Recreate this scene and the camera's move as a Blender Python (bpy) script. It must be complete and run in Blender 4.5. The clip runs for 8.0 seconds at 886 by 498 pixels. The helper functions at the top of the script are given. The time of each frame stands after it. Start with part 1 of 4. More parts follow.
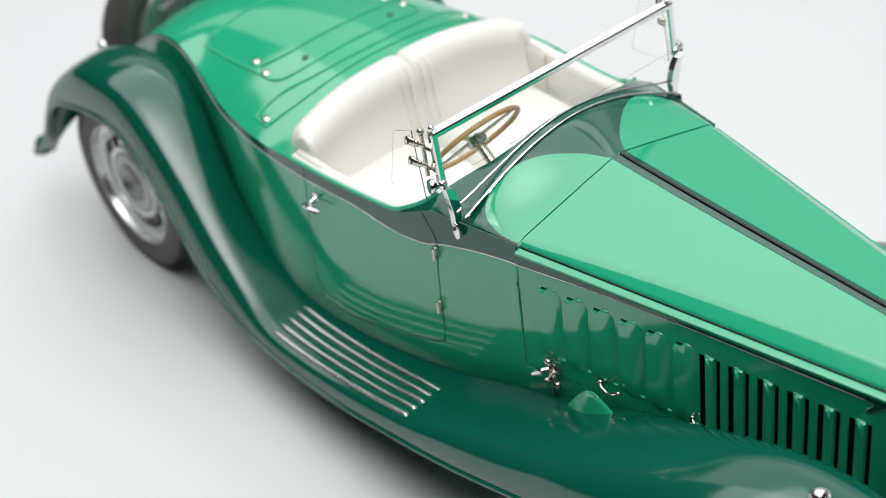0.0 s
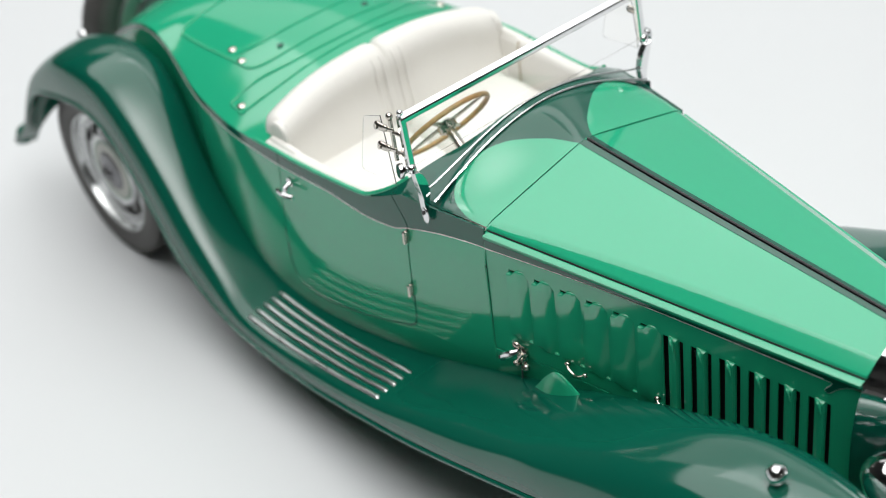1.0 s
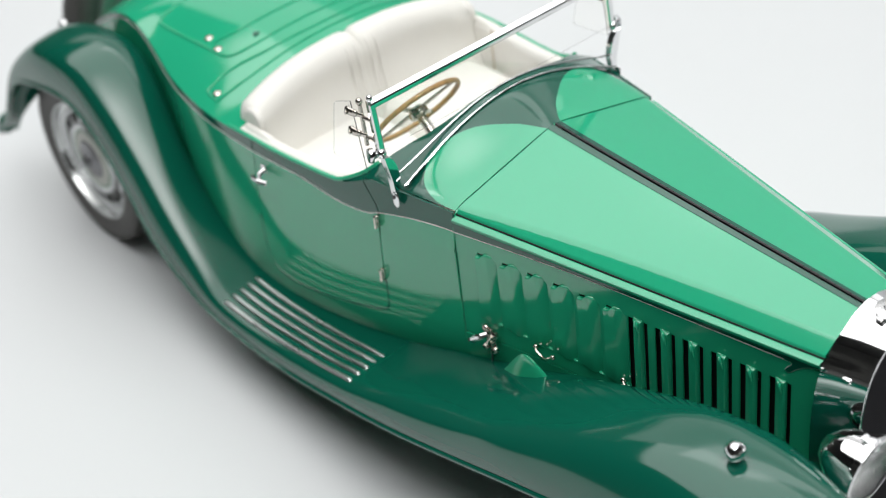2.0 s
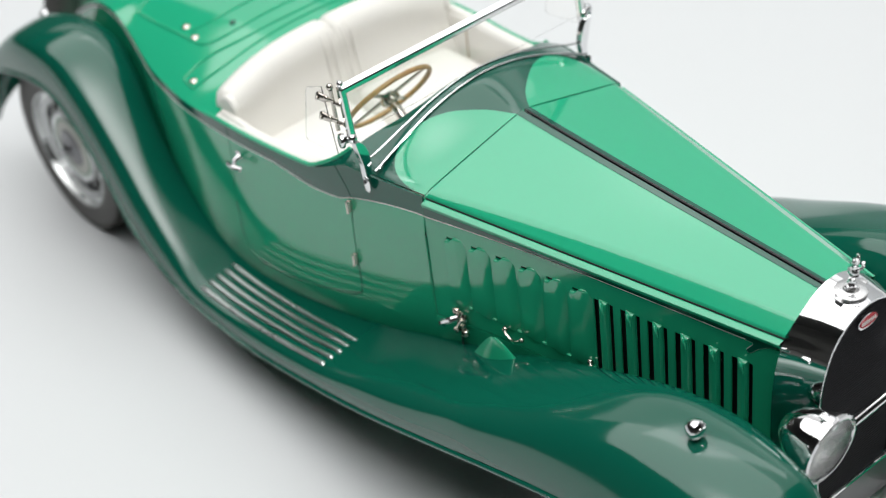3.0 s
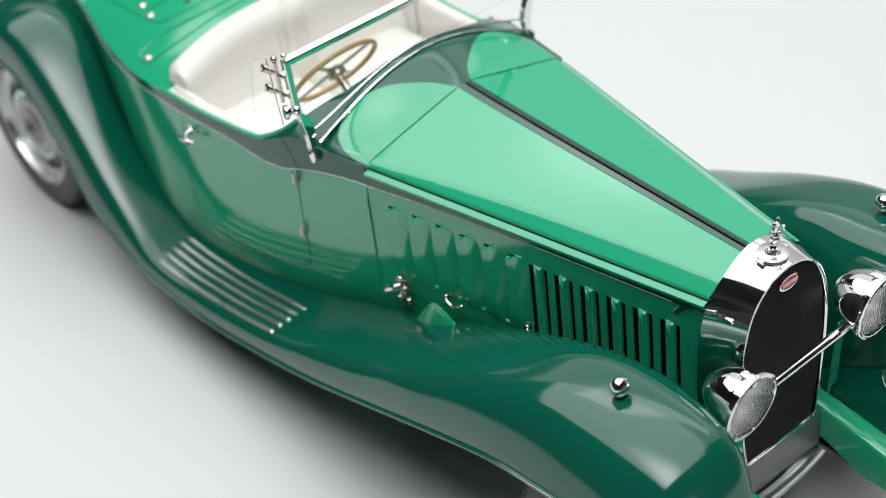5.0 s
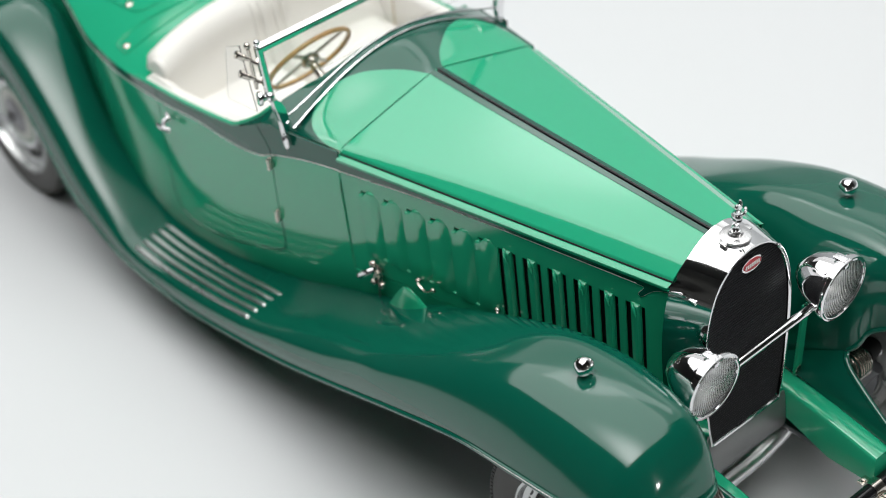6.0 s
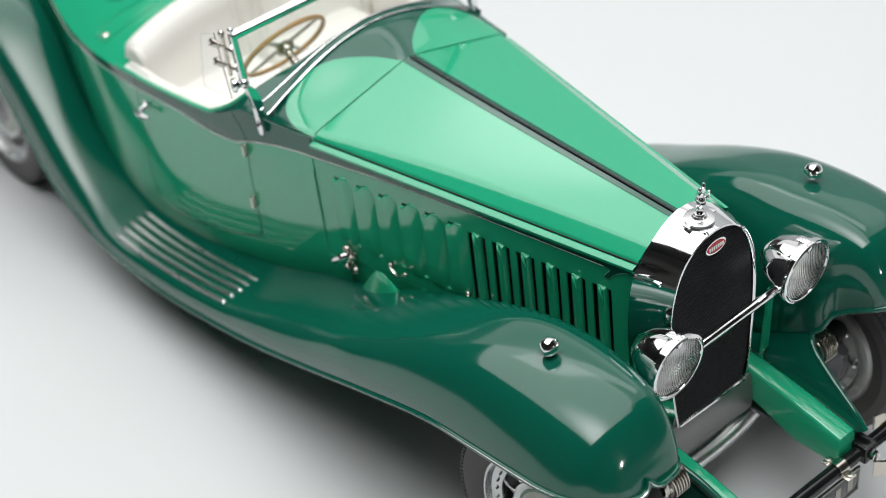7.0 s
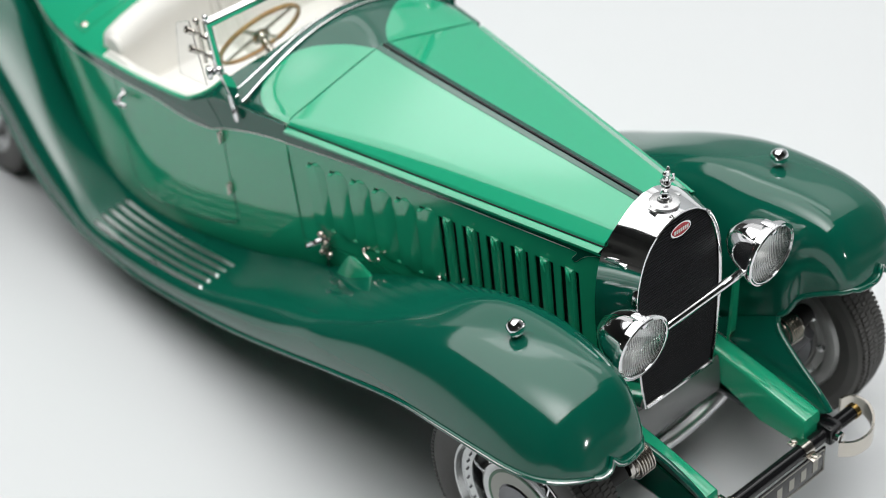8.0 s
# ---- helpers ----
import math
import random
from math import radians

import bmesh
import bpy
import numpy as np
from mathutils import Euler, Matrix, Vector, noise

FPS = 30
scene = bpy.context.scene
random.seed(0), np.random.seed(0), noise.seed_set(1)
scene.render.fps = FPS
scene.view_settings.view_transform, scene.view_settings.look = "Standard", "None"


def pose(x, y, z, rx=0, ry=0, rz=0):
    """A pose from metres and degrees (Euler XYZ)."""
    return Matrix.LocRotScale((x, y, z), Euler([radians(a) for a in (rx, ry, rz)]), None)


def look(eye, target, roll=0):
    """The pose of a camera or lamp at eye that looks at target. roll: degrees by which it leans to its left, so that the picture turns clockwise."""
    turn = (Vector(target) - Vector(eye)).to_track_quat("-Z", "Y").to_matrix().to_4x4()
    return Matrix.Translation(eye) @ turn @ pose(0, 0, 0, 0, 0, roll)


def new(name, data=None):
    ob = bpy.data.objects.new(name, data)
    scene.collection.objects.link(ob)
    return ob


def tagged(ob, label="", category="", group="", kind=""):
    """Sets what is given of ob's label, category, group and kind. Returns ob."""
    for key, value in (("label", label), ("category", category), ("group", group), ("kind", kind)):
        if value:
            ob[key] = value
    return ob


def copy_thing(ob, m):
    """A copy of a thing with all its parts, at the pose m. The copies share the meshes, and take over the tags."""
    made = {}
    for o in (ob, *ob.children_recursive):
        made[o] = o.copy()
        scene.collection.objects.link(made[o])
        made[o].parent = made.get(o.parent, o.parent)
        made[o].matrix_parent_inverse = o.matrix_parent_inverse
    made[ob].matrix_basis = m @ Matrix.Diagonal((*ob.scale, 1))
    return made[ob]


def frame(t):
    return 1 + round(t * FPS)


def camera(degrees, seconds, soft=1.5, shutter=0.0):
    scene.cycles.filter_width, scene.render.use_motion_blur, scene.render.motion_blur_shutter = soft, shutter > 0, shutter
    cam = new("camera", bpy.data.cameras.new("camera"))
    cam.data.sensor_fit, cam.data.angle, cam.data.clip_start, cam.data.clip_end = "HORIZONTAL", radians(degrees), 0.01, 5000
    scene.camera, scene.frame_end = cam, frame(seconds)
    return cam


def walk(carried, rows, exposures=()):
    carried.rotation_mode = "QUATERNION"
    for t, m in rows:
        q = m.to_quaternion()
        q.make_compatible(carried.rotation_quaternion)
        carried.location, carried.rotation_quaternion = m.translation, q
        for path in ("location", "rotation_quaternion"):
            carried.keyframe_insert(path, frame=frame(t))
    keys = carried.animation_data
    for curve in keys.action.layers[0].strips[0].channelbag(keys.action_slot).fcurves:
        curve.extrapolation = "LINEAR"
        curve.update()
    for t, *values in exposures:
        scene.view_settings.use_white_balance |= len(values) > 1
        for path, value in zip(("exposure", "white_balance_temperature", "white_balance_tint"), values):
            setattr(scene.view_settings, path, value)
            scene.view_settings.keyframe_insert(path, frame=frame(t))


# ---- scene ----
cam = camera(28.83, 8.0, soft=0.95)
ROWS = [
    (0.0, 0.25530, -0.21412, 0.30266, 51.9775, 5.0821, 49.5598),
    (1.0, 0.26401, -0.21309, 0.30244, 51.9490, 5.0489, 49.5333),
    (2.0, 0.27271, -0.21213, 0.30222, 51.9245, 5.0159, 49.5022),
    (3.0, 0.28140, -0.21125, 0.30201, 51.9041, 4.9831, 49.4664),
    (4.0, 0.29009, -0.21045, 0.30181, 51.8876, 4.9506, 49.4260),
    (5.0, 0.29876, -0.20971, 0.30162, 51.8752, 4.9184, 49.3808),
    (6.0, 0.30742, -0.20905, 0.30144, 51.8668, 4.8864, 49.3310),
    (7.0, 0.31607, -0.20846, 0.30126, 51.8625, 4.8547, 49.2764),
    (8.0, 0.32472, -0.20794, 0.30109, 51.8622, 4.8232, 49.2172),
]
walk(cam, [(t, pose(*r)) for t, *r in ROWS])
cam.data.dof.use_dof = True
cam.data.dof.focus_distance = 0.357
cam.data.dof.aperture_fstop = 15.0

# ---- light: a dark studio with soft boxes hung over the table ----
world = bpy.data.worlds.new("studio_world")
scene.world = world
world.use_nodes = True
world.node_tree.nodes["Background"].inputs[0].default_value = (0.56, 0.53, 0.46, 1)
world.node_tree.nodes["Background"].inputs[1].default_value = 0.2
scene.view_settings.exposure = 0.0


def softbox(name, eye, sx, sy, watts, colour=(1, 1, 1)):
    lamp = bpy.data.lights.new(name, "AREA")
    lamp.shape, lamp.size, lamp.size_y = "RECTANGLE", sx, sy
    lamp.energy, lamp.color = watts, colour
    ob = new(name, lamp)
    ob.location = eye
    return ob


def bright_middle(ob, centre, squeeze, near, far, most, least):
    """The cloth of a soft box glows brighter round the place where its lamp sits."""
    ob.data.use_nodes = True
    nodes, links = ob.data.node_tree.nodes, ob.data.node_tree.links
    place = nodes.new("ShaderNodeNewGeometry")
    scaled = nodes.new("ShaderNodeVectorMath")
    scaled.operation = "MULTIPLY"
    scaled.inputs[1].default_value = (squeeze, 1.0, 1.0)
    away = nodes.new("ShaderNodeVectorMath")
    away.operation = "DISTANCE"
    away.inputs[1].default_value = (centre[0] * squeeze, centre[1], centre[2])
    glow = nodes.new("ShaderNodeMapRange")
    glow.interpolation_type = "SMOOTHSTEP"
    glow.inputs[1].default_value, glow.inputs[2].default_value = near, far
    glow.inputs[3].default_value, glow.inputs[4].default_value = most, least
    links.new(place.outputs["Position"], scaled.inputs[0])
    links.new(scaled.outputs[0], away.inputs[0])
    links.new(away.outputs["Value"], glow.inputs[0])
    links.new(glow.outputs[0], nodes["Emission"].inputs["Strength"])


main = softbox("softbox_main", (-0.33, -0.075, 0.92), 1.96, 0.95, 15.9, (0.995, 1.0, 0.99))
bright_middle(main, (0.48, -0.18, 0.92), 0.5, 0.08, 0.42, 2.4, 0.75)
softbox("softbox_rear", (-0.92, 0.84, 0.98), 2.74, 0.86, 6.2, (1.0, 0.995, 0.985))
front = softbox("softbox_front", (1.35, 0.22, 0.24), 0.04, 0.06, 1.3, (1.0, 0.99, 0.97))
front.matrix_world = look((1.35, 0.22, 0.24), (0.12, 0.0, 0.04))
back = softbox("softbox_backdrop", (-0.5, 0.75, 1.35), 1.4, 0.6, 4.5, (0.98, 0.99, 1.0))
back.matrix_world = look((-0.5, 0.75, 1.35), (-0.7, 1.3, 0.45))


# ---- materials ----
def material(name, base, rough=0.5, metal=0.0, var=0.06, scale=200.0, bump=0.0, bump_scale=900.0,
             coat=0.0, trans=0.0, ior=1.5, stain=0.0):
    m = bpy.data.materials.new(name)
    m.use_nodes = True
    nt = m.node_tree
    b = nt.nodes["Principled BSDF"]
    b.inputs["Roughness"].default_value = rough
    b.inputs["Metallic"].default_value = metal
    b.inputs["IOR"].default_value = ior
    b.inputs["Coat Weight"].default_value = coat
    b.inputs["Coat Roughness"].default_value = 0.03
    b.inputs["Transmission Weight"].default_value = trans
    co = nt.nodes.new("ShaderNodeTexCoord")
    fine = nt.nodes.new("ShaderNodeTexNoise")
    fine.inputs["Scale"].default_value = scale
    fine.inputs["Detail"].default_value = 4
    nt.links.new(co.outputs["Object"], fine.inputs["Vector"])
    broad = nt.nodes.new("ShaderNodeTexNoise")
    broad.inputs["Scale"].default_value = scale * 0.07
    nt.links.new(co.outputs["Object"], broad.inputs["Vector"])
    add = nt.nodes.new("ShaderNodeMath")
    add.operation = "MULTIPLY_ADD"
    nt.links.new(fine.outputs["Fac"], add.inputs[0])
    add.inputs[1].default_value = 0.5
    half = nt.nodes.new("ShaderNodeMath")
    half.operation = "MULTIPLY"
    half.inputs[1].default_value = 0.5
    nt.links.new(broad.outputs["Fac"], half.inputs[0])
    nt.links.new(half.outputs[0], add.inputs[2])
    mix = nt.nodes.new("ShaderNodeMix")
    mix.data_type = "RGBA"
    mix.inputs[6].default_value = (*[c * (1 - var) for c in base], 1)
    mix.inputs[7].default_value = (*[min(1, c * (1 + var)) for c in base], 1)
    nt.links.new(add.outputs[0], mix.inputs[0])
    nt.links.new(mix.outputs[2], b.inputs["Base Color"])
    # wear: faint dull patches in the gloss
    ramp = nt.nodes.new("ShaderNodeMapRange")
    ramp.inputs[1].default_value, ramp.inputs[2].default_value = 0.35, 0.75
    ramp.inputs[3].default_value, ramp.inputs[4].default_value = rough, rough + 0.04 + stain
    nt.links.new(broad.outputs["Fac"], ramp.inputs[0])
    nt.links.new(ramp.outputs[0], b.inputs["Roughness"])
    if bump:
        n2 = nt.nodes.new("ShaderNodeTexNoise")
        n2.inputs["Scale"].default_value = bump_scale
        n2.inputs["Detail"].default_value = 5
        nt.links.new(co.outputs["Object"], n2.inputs["Vector"])
        bp = nt.nodes.new("ShaderNodeBump")
        bp.inputs["Strength"].default_value = bump
        bp.inputs["Distance"].default_value = 0.0002
        nt.links.new(n2.outputs["Fac"], bp.inputs["Height"])
        nt.links.new(bp.outputs[0], b.inputs["Normal"])
    return m


LIGHT_GREEN = material("light_green_lacquer", (0.018, 0.39, 0.205), 0.06, ior=1.86, var=0.03, scale=120, bump=0.02, bump_scale=500)
DARK_GREEN = material("dark_green_lacquer", (0.0026, 0.086, 0.055), 0.075, ior=1.66, var=0.05, scale=120, bump=0.02, bump_scale=500)
CHROME = material("chrome", (0.82, 0.82, 0.83), 0.04, 1.0, var=0.02)
SOFT_CHROME = material("worn_chrome", (0.82, 0.82, 0.83), 0.14, 1.0, var=0.03)
NICKEL = material("nickel", (0.62, 0.58, 0.52), 0.16, 1.0, var=0.08, bump=0.1)
ALU = material("brushed_aluminium", (0.72, 0.72, 0.72), 0.26, 1.0, var=0.05, bump=0.1)
STEEL = material("dark_steel", (0.2, 0.2, 0.21), 0.28, 1.0, var=0.1, bump=0.1)
BRASS = material("brass", (0.55, 0.36, 0.12), 0.2, 1.0)
BLACK = material("black_enamel", (0.008, 0.008, 0.009), 0.12, var=0.1)
# matt black for dark parts, and for sheets that stand in for shade inside
BLACK_AND_SHADE = material("black_and_shade", (0.006, 0.006, 0.006), 0.6, var=0.2)
RUBBER = material("black_rubber", (0.075, 0.073, 0.069), 0.55, var=0.15, bump=0.3, bump_scale=1500)
LEATHER = material("cream_leather", (0.80, 0.785, 0.74), 0.42, var=0.03, scale=300, bump=0.25, bump_scale=1400)
SEAM = material("tan_seam", (0.42, 0.34, 0.22), 0.6, var=0.1)
WOOD = material("tan_rim", (0.42, 0.25, 0.10), 0.3, var=0.95, scale=700, bump=0.3)
RED = material("red_enamel", (0.45, 0.03, 0.04), 0.2)
PALE = material("pale_enamel", (0.75, 0.75, 0.73), 0.3)
PAPER = material("white_paper", (0.66, 0.676, 0.686), 0.55, var=0.012, scale=14, bump=0.05, bump_scale=600)
DARKCLOTH = material("studio_dark", (0.085, 0.085, 0.08), 0.85, var=0.1, scale=6)
PLATE_PAINT = material("dull_plate_paint", (0.36, 0.35, 0.31), 0.5, var=0.1)
SPRING = material("damper_metal", (0.56, 0.53, 0.49), 0.2, 1.0, var=0.1)


def glass_material(name, tint=(1, 1, 1)):
    m = material(name, tint, 0.0, 0.0, var=0.0, trans=1.0, ior=1.45)
    for link in list(m.node_tree.links):
        if link.to_socket.name == "Roughness":
            m.node_tree.links.remove(link)
    m.node_tree.nodes["Principled BSDF"].inputs["Roughness"].default_value = 0.0
    return m


GLASS = glass_material("clear_glass")
REFLECTOR = material("lamp_reflector", (0.66, 0.66, 0.65), 0.34, 1.0, var=0.03)
LENS_GLASS = glass_material("ribbed_lens_glass", (0.97, 0.98, 0.98))


# ---- mesh helpers; all sizes in centimetres ----
def outward(bm, axis):
    """Turn the faces of an open sheet away from a line along the car."""
    s = 0
    for f in bm.faces:
        f.normal_update()
        m = f.calc_center_median()
        s += f.calc_area() * (f.normal.y * (m.y - axis[0]) + f.normal.z * (m.z - axis[1]))
    if s < 0:
        bmesh.ops.reverse_faces(bm, faces=bm.faces)


def part(name, bm, mat, parent=None, label="", smooth=True, angle=38, thick=0.0, axis=(0, 4.5)):
    if thick:
        outward(bm, axis)
    bmesh.ops.scale(bm, vec=(0.01, 0.01, 0.01), verts=bm.verts)
    bmesh.ops.recalc_face_normals(bm, faces=bm.faces) if not thick else None
    me = bpy.data.meshes.new(name)
    bm.to_mesh(me)
    bm.free()
    me.materials.append(mat)
    if smooth:
        me.shade_smooth()
        me.set_sharp_from_angle(angle=radians(angle))
    ob = new(name, me)
    if parent:
        ob.parent = parent
    if label:
        tagged(ob, label)
    if thick:
        s = ob.modifiers.new("thickness", "SOLIDIFY")
        s.thickness, s.offset = thick * 0.01, -1
        e = ob.modifiers.new("edges", "EDGE_SPLIT")
        e.split_angle = radians(angle)
    return ob


def grid(rows, close_u=False, close_v=False, bm=None, flip=False):
    """Quads through rows of points."""
    bm = bm or bmesh.new()
    vs = [[bm.verts.new(p) for p in r] for r in rows]
    nu, nv = len(vs), len(vs[0])
    for i in range(nu if close_u else nu - 1):
        for j in range(nv if close_v else nv - 1):
            q = [vs[i][j], vs[(i + 1) % nu][j], vs[(i + 1) % nu][(j + 1) % nv], vs[i][(j + 1) % nv]]
            bm.faces.new(q[::-1] if flip else q)
    return bm


def fill(points, bm=None):
    bm = bm or bmesh.new()
    bm.faces.new([bm.verts.new(p) for p in points])
    return bm


def curve(ctrl, n):
    """n + 1 points along a smooth line through the control points."""
    c = [np.array(p, float) for p in ctrl]
    out = []
    for k in range(n + 1):
        s = k / n * (len(c) - 1)
        i = min(int(s), len(c) - 2)
        f = s - i
        p0, p1, p2, p3 = c[max(i - 1, 0)], c[i], c[i + 1], c[min(i + 2, len(c) - 1)]
        out.append(0.5 * (2 * p1 + (p2 - p0) * f + (2 * p0 - 5 * p1 + 4 * p2 - p3) * f * f + (3 * p1 - p0 - 3 * p2 + p3) * f ** 3))
    return out


def table(*pairs):
    """A smooth function through (x, value) pairs, x rising."""
    xs = np.array([p[0] for p in pairs], float)
    ys = np.array([p[1] for p in pairs], float)
    d = np.diff(ys) / np.diff(xs)
    m = np.zeros(len(xs))
    m[0], m[-1] = d[0], d[-1]
    for i in range(1, len(xs) - 1):
        m[i] = 0 if d[i - 1] * d[i] <= 0 else 2 * d[i - 1] * d[i] / (d[i - 1] + d[i])

    def f(x):
        x = min(max(x, xs[0]), xs[-1])
        i = min(max(int(np.searchsorted(xs, x)) - 1, 0), len(xs) - 2)
        h = xs[i + 1] - xs[i]
        t = (x - xs[i]) / h
        return float((2 * t ** 3 - 3 * t * t + 1) * ys[i] + (t ** 3 - 2 * t * t + t) * h * m[i]
                     + (3 * t * t - 2 * t ** 3) * ys[i + 1] + (t ** 3 - t * t) * h * m[i + 1])
    return f


def steps(a, b, n):
    return [a + (b - a) * k / n for k in range(n + 1)]


def tube(points, radius, n=10, caps=True, bm=None, flat=1.0, up=(0, 0, 1)):
    """A round (or flattened) bar along a line; radius may be a list."""
    pts = [Vector(p) for p in points]
    rings = []
    for i, p in enumerate(pts):
        d = (pts[min(i + 1, len(pts) - 1)] - pts[max(i - 1, 0)]).normalized()
        a = d.cross(Vector(up))
        a = (a if a.length > 1e-4 else d.cross(Vector((1, 0, 0)))).normalized()
        b = a.cross(d).normalized()
        r = radius[i] if isinstance(radius, (list, tuple)) else radius
        rings.append([p + a * (r * math.cos(t)) + b * (r * flat * math.sin(t)) for t in [2 * math.pi * k / n for k in range(n)]])
    bm = bm or bmesh.new()
    vs = [[bm.verts.new(q) for q in r] for r in rings]
    for i in range(len(vs) - 1):
        for j in range(n):
            bm.faces.new([vs[i][j], vs[i][(j + 1) % n], vs[i + 1][(j + 1) % n], vs[i + 1][j]])
    if caps:
        bm.faces.new(vs[0][::-1])
        bm.faces.new(vs[-1])
    return bm


def lathe(profile, axis=(0, 1, 0), centre=(0, 0, 0), n=32, bm=None):
    """Turn (radius, height) pairs round an axis."""
    ax = Vector(axis).normalized()
    a = ax.cross(Vector((0, 0, 1)))
    a = (a if a.length > 1e-4 else Vector((1, 0, 0))).normalized()
    b = ax.cross(a)
    c = Vector(centre)
    bm = bm or bmesh.new()
    rows = []
    for r, h in profile:
        if r < 1e-5:
            rows.append([bm.verts.new(c + ax * h)])
        else:
            rows.append([bm.verts.new(c + ax * h + a * (r * math.cos(t)) + b * (r * math.sin(t)))
                         for t in [2 * math.pi * k / n for k in range(n)]])
    for r0, r1 in zip(rows, rows[1:]):
        for j in range(n):
            k = (j + 1) % n
            f = [r0[j % len(r0)], r0[k % len(r0)], r1[k % len(r1)], r1[j % len(r1)]]
            f = [v for i, v in enumerate(f) if v not in f[:i]]
            if len(f) > 2:
                bm.faces.new(f)
    return bm


def block(lo, hi, bevel=0.0, bm=None, turn=None):
    bm = bm or bmesh.new()
    m = Matrix.Translation([(a + b) / 2 for a, b in zip(lo, hi)]) @ (turn or Matrix()) @ Matrix.Diagonal((*[b - a for a, b in zip(lo, hi)], 1))
    made = bmesh.ops.create_cube(bm, size=1, matrix=m)
    if bevel:
        es = list({e for v in made["verts"] for e in v.link_edges})
        bmesh.ops.bevel(bm, geom=es, offset=bevel, segments=2, profile=0.5, affect="EDGES")
    return bm


def ball(c, r, bm=None, n=14, squash=(1, 1, 1)):
    bm = bm or bmesh.new()
    bmesh.ops.create_uvsphere(bm, u_segments=n, v_segments=n // 2 + 1, radius=r,
                              matrix=Matrix.Translation(c) @ Matrix.Diagonal((*squash, 1)))
    return bm


def prism(points, way):
    """A flat outline given thickness along way."""
    bm = bmesh.new()
    p = [bm.verts.new(q) for q in points]
    o = [bm.verts.new(Vector(q) + Vector(way)) for q in points]
    bm.faces.new(p)
    bm.faces.new(o[::-1])
    for k in range(len(p)):
        bm.faces.new([p[k], o[k], o[(k + 1) % len(p)], p[(k + 1) % len(p)]])
    return bm


def flipped(bm):
    """The mirror image of a part on the other side of the car."""
    other = bm.copy()
    bmesh.ops.scale(other, vec=(1, -1, 1), verts=other.verts)
    bmesh.ops.reverse_faces(other, faces=other.faces)
    return other


def both(name, bm, mat, parent, label="", **k):
    """A part and its mirror image; bm is the near side, y < 0."""
    o = flipped(bm)
    parent, other = parent if isinstance(parent, tuple) else (parent, parent)
    near = part(name, bm, mat, parent, label, **k)
    if "axis" in k:
        k["axis"] = (-k["axis"][0], k["axis"][1])
    return near, part(name, o, mat, other, label, **k)


# ---- the studio ----
def room_wall(name, lo, hi, mat):
    ob = part(name, block([v * 100 for v in lo], [v * 100 for v in hi]), mat, smooth=False)
    return tagged(ob, "plain wall of the dim studio", "wall", kind="structure")


sheet = part("floor", grid([[(x, y, -0.06) for y in steps(-48, 135, 8)] for x in steps(-245, 44, 8)]), PAPER)
tagged(sheet, "seamless matt white paper sheet under the model", "floor", kind="structure")
boards = part("studio_floor", grid([[(x, y, -0.5) for y in steps(-165, 135, 6)] for x in steps(-245, 165, 6)]), DARKCLOTH)
tagged(boards, "dark studio floor beyond the edge of the paper", "floor", kind="structure")
room_wall("wall_north", (-2.5, 1.3, -0.1), (1.7, 1.4, 1.6), PAPER)
room_wall("wall_south", (-2.5, -1.7, -0.1), (1.7, -1.6, 1.6), DARKCLOTH)
room_wall("wall_east", (1.6, -1.6, -0.1), (1.7, 1.3, 1.6), DARKCLOTH)
room_wall("wall_west", (-2.5, -1.6, -0.1), (-2.4, 1.3, 1.6), DARKCLOTH)
lid = part("ceiling", block((-250, -170, 160), (170, 140, 170)), DARKCLOTH, smooth=False)
tagged(lid, "dark studio ceiling above the soft boxes", "ceiling", kind="structure")

# ---- the model car: x ahead, y to its left, z up, ground at z = 0 ----
car = new("model_car")
tagged(car, "glossy two-tone green vintage roadster model with cream leather seats", "model car")

# ---- lines of the body ----
hood_w = table((-0.3, 3.63), (0.9, 3.45), (3.35, 2.98), (12.15, 1.27))
hood_c = table((-0.3, 8.40), (0.9, 8.86), (1.9, 8.95), (3.35, 8.60), (12.15, 8.37))
hood_e = table((-0.3, 7.18), (0.5, 7.50), (0.95, 7.72), (3.35, 7.80), (12.15, 7.93))
body_w = table((-15.2, 2.32), (-14.0, 2.42), (-12.7, 2.52), (-11.2, 2.62), (-10.0, 2.8), (-7.1, 3.55), (-5.1, 3.80), (-3.45, 3.83), (-1.2, 3.70), (1.0, 3.50), (3.35, 3.14))
lean = table((-1.5, -0.02), (1.0, -0.035), (3.35, -0.025))
top_z = table((-15.2, 4.35), (-14.0, 5.3), (-12.8, 6.17), (-12.0, 6.63), (-11.2, 6.9), (-10.5, 6.97), (-9.8, 6.9), (-7.1, 6.75), (-5.1, 6.82), (-3.4, 6.98), (-1.8, 7.05), (-0.3, 7.18), (0.5, 7.50), (0.95, 7.72), (3.35, 7.8))
band_z = table((-15.2, 4.22), (-14.0, 5.17), (-12.8, 6.04), (-12.0, 6.5), (-11.2, 6.77), (-10.5, 6.83), (-9.8, 6.75), (-8.5, 6.58), (-7.1, 6.50), (-5.1, 6.54), (-3.46, 6.62), (-1.8, 6.70), (-0.3, 6.60), (0.65, 6.70), (1.14, 6.91), (2.4, 7.21), (3.35, 7.32), (6.8, 7.47), (12.1, 7.52))
crown_z = table((-15.2, 4.5), (-14.0, 5.5), (-12.7, 6.62), (-11.0, 7.25), (-9.0, 7.53), (-7.0, 7.69), (-4.3, 7.78))


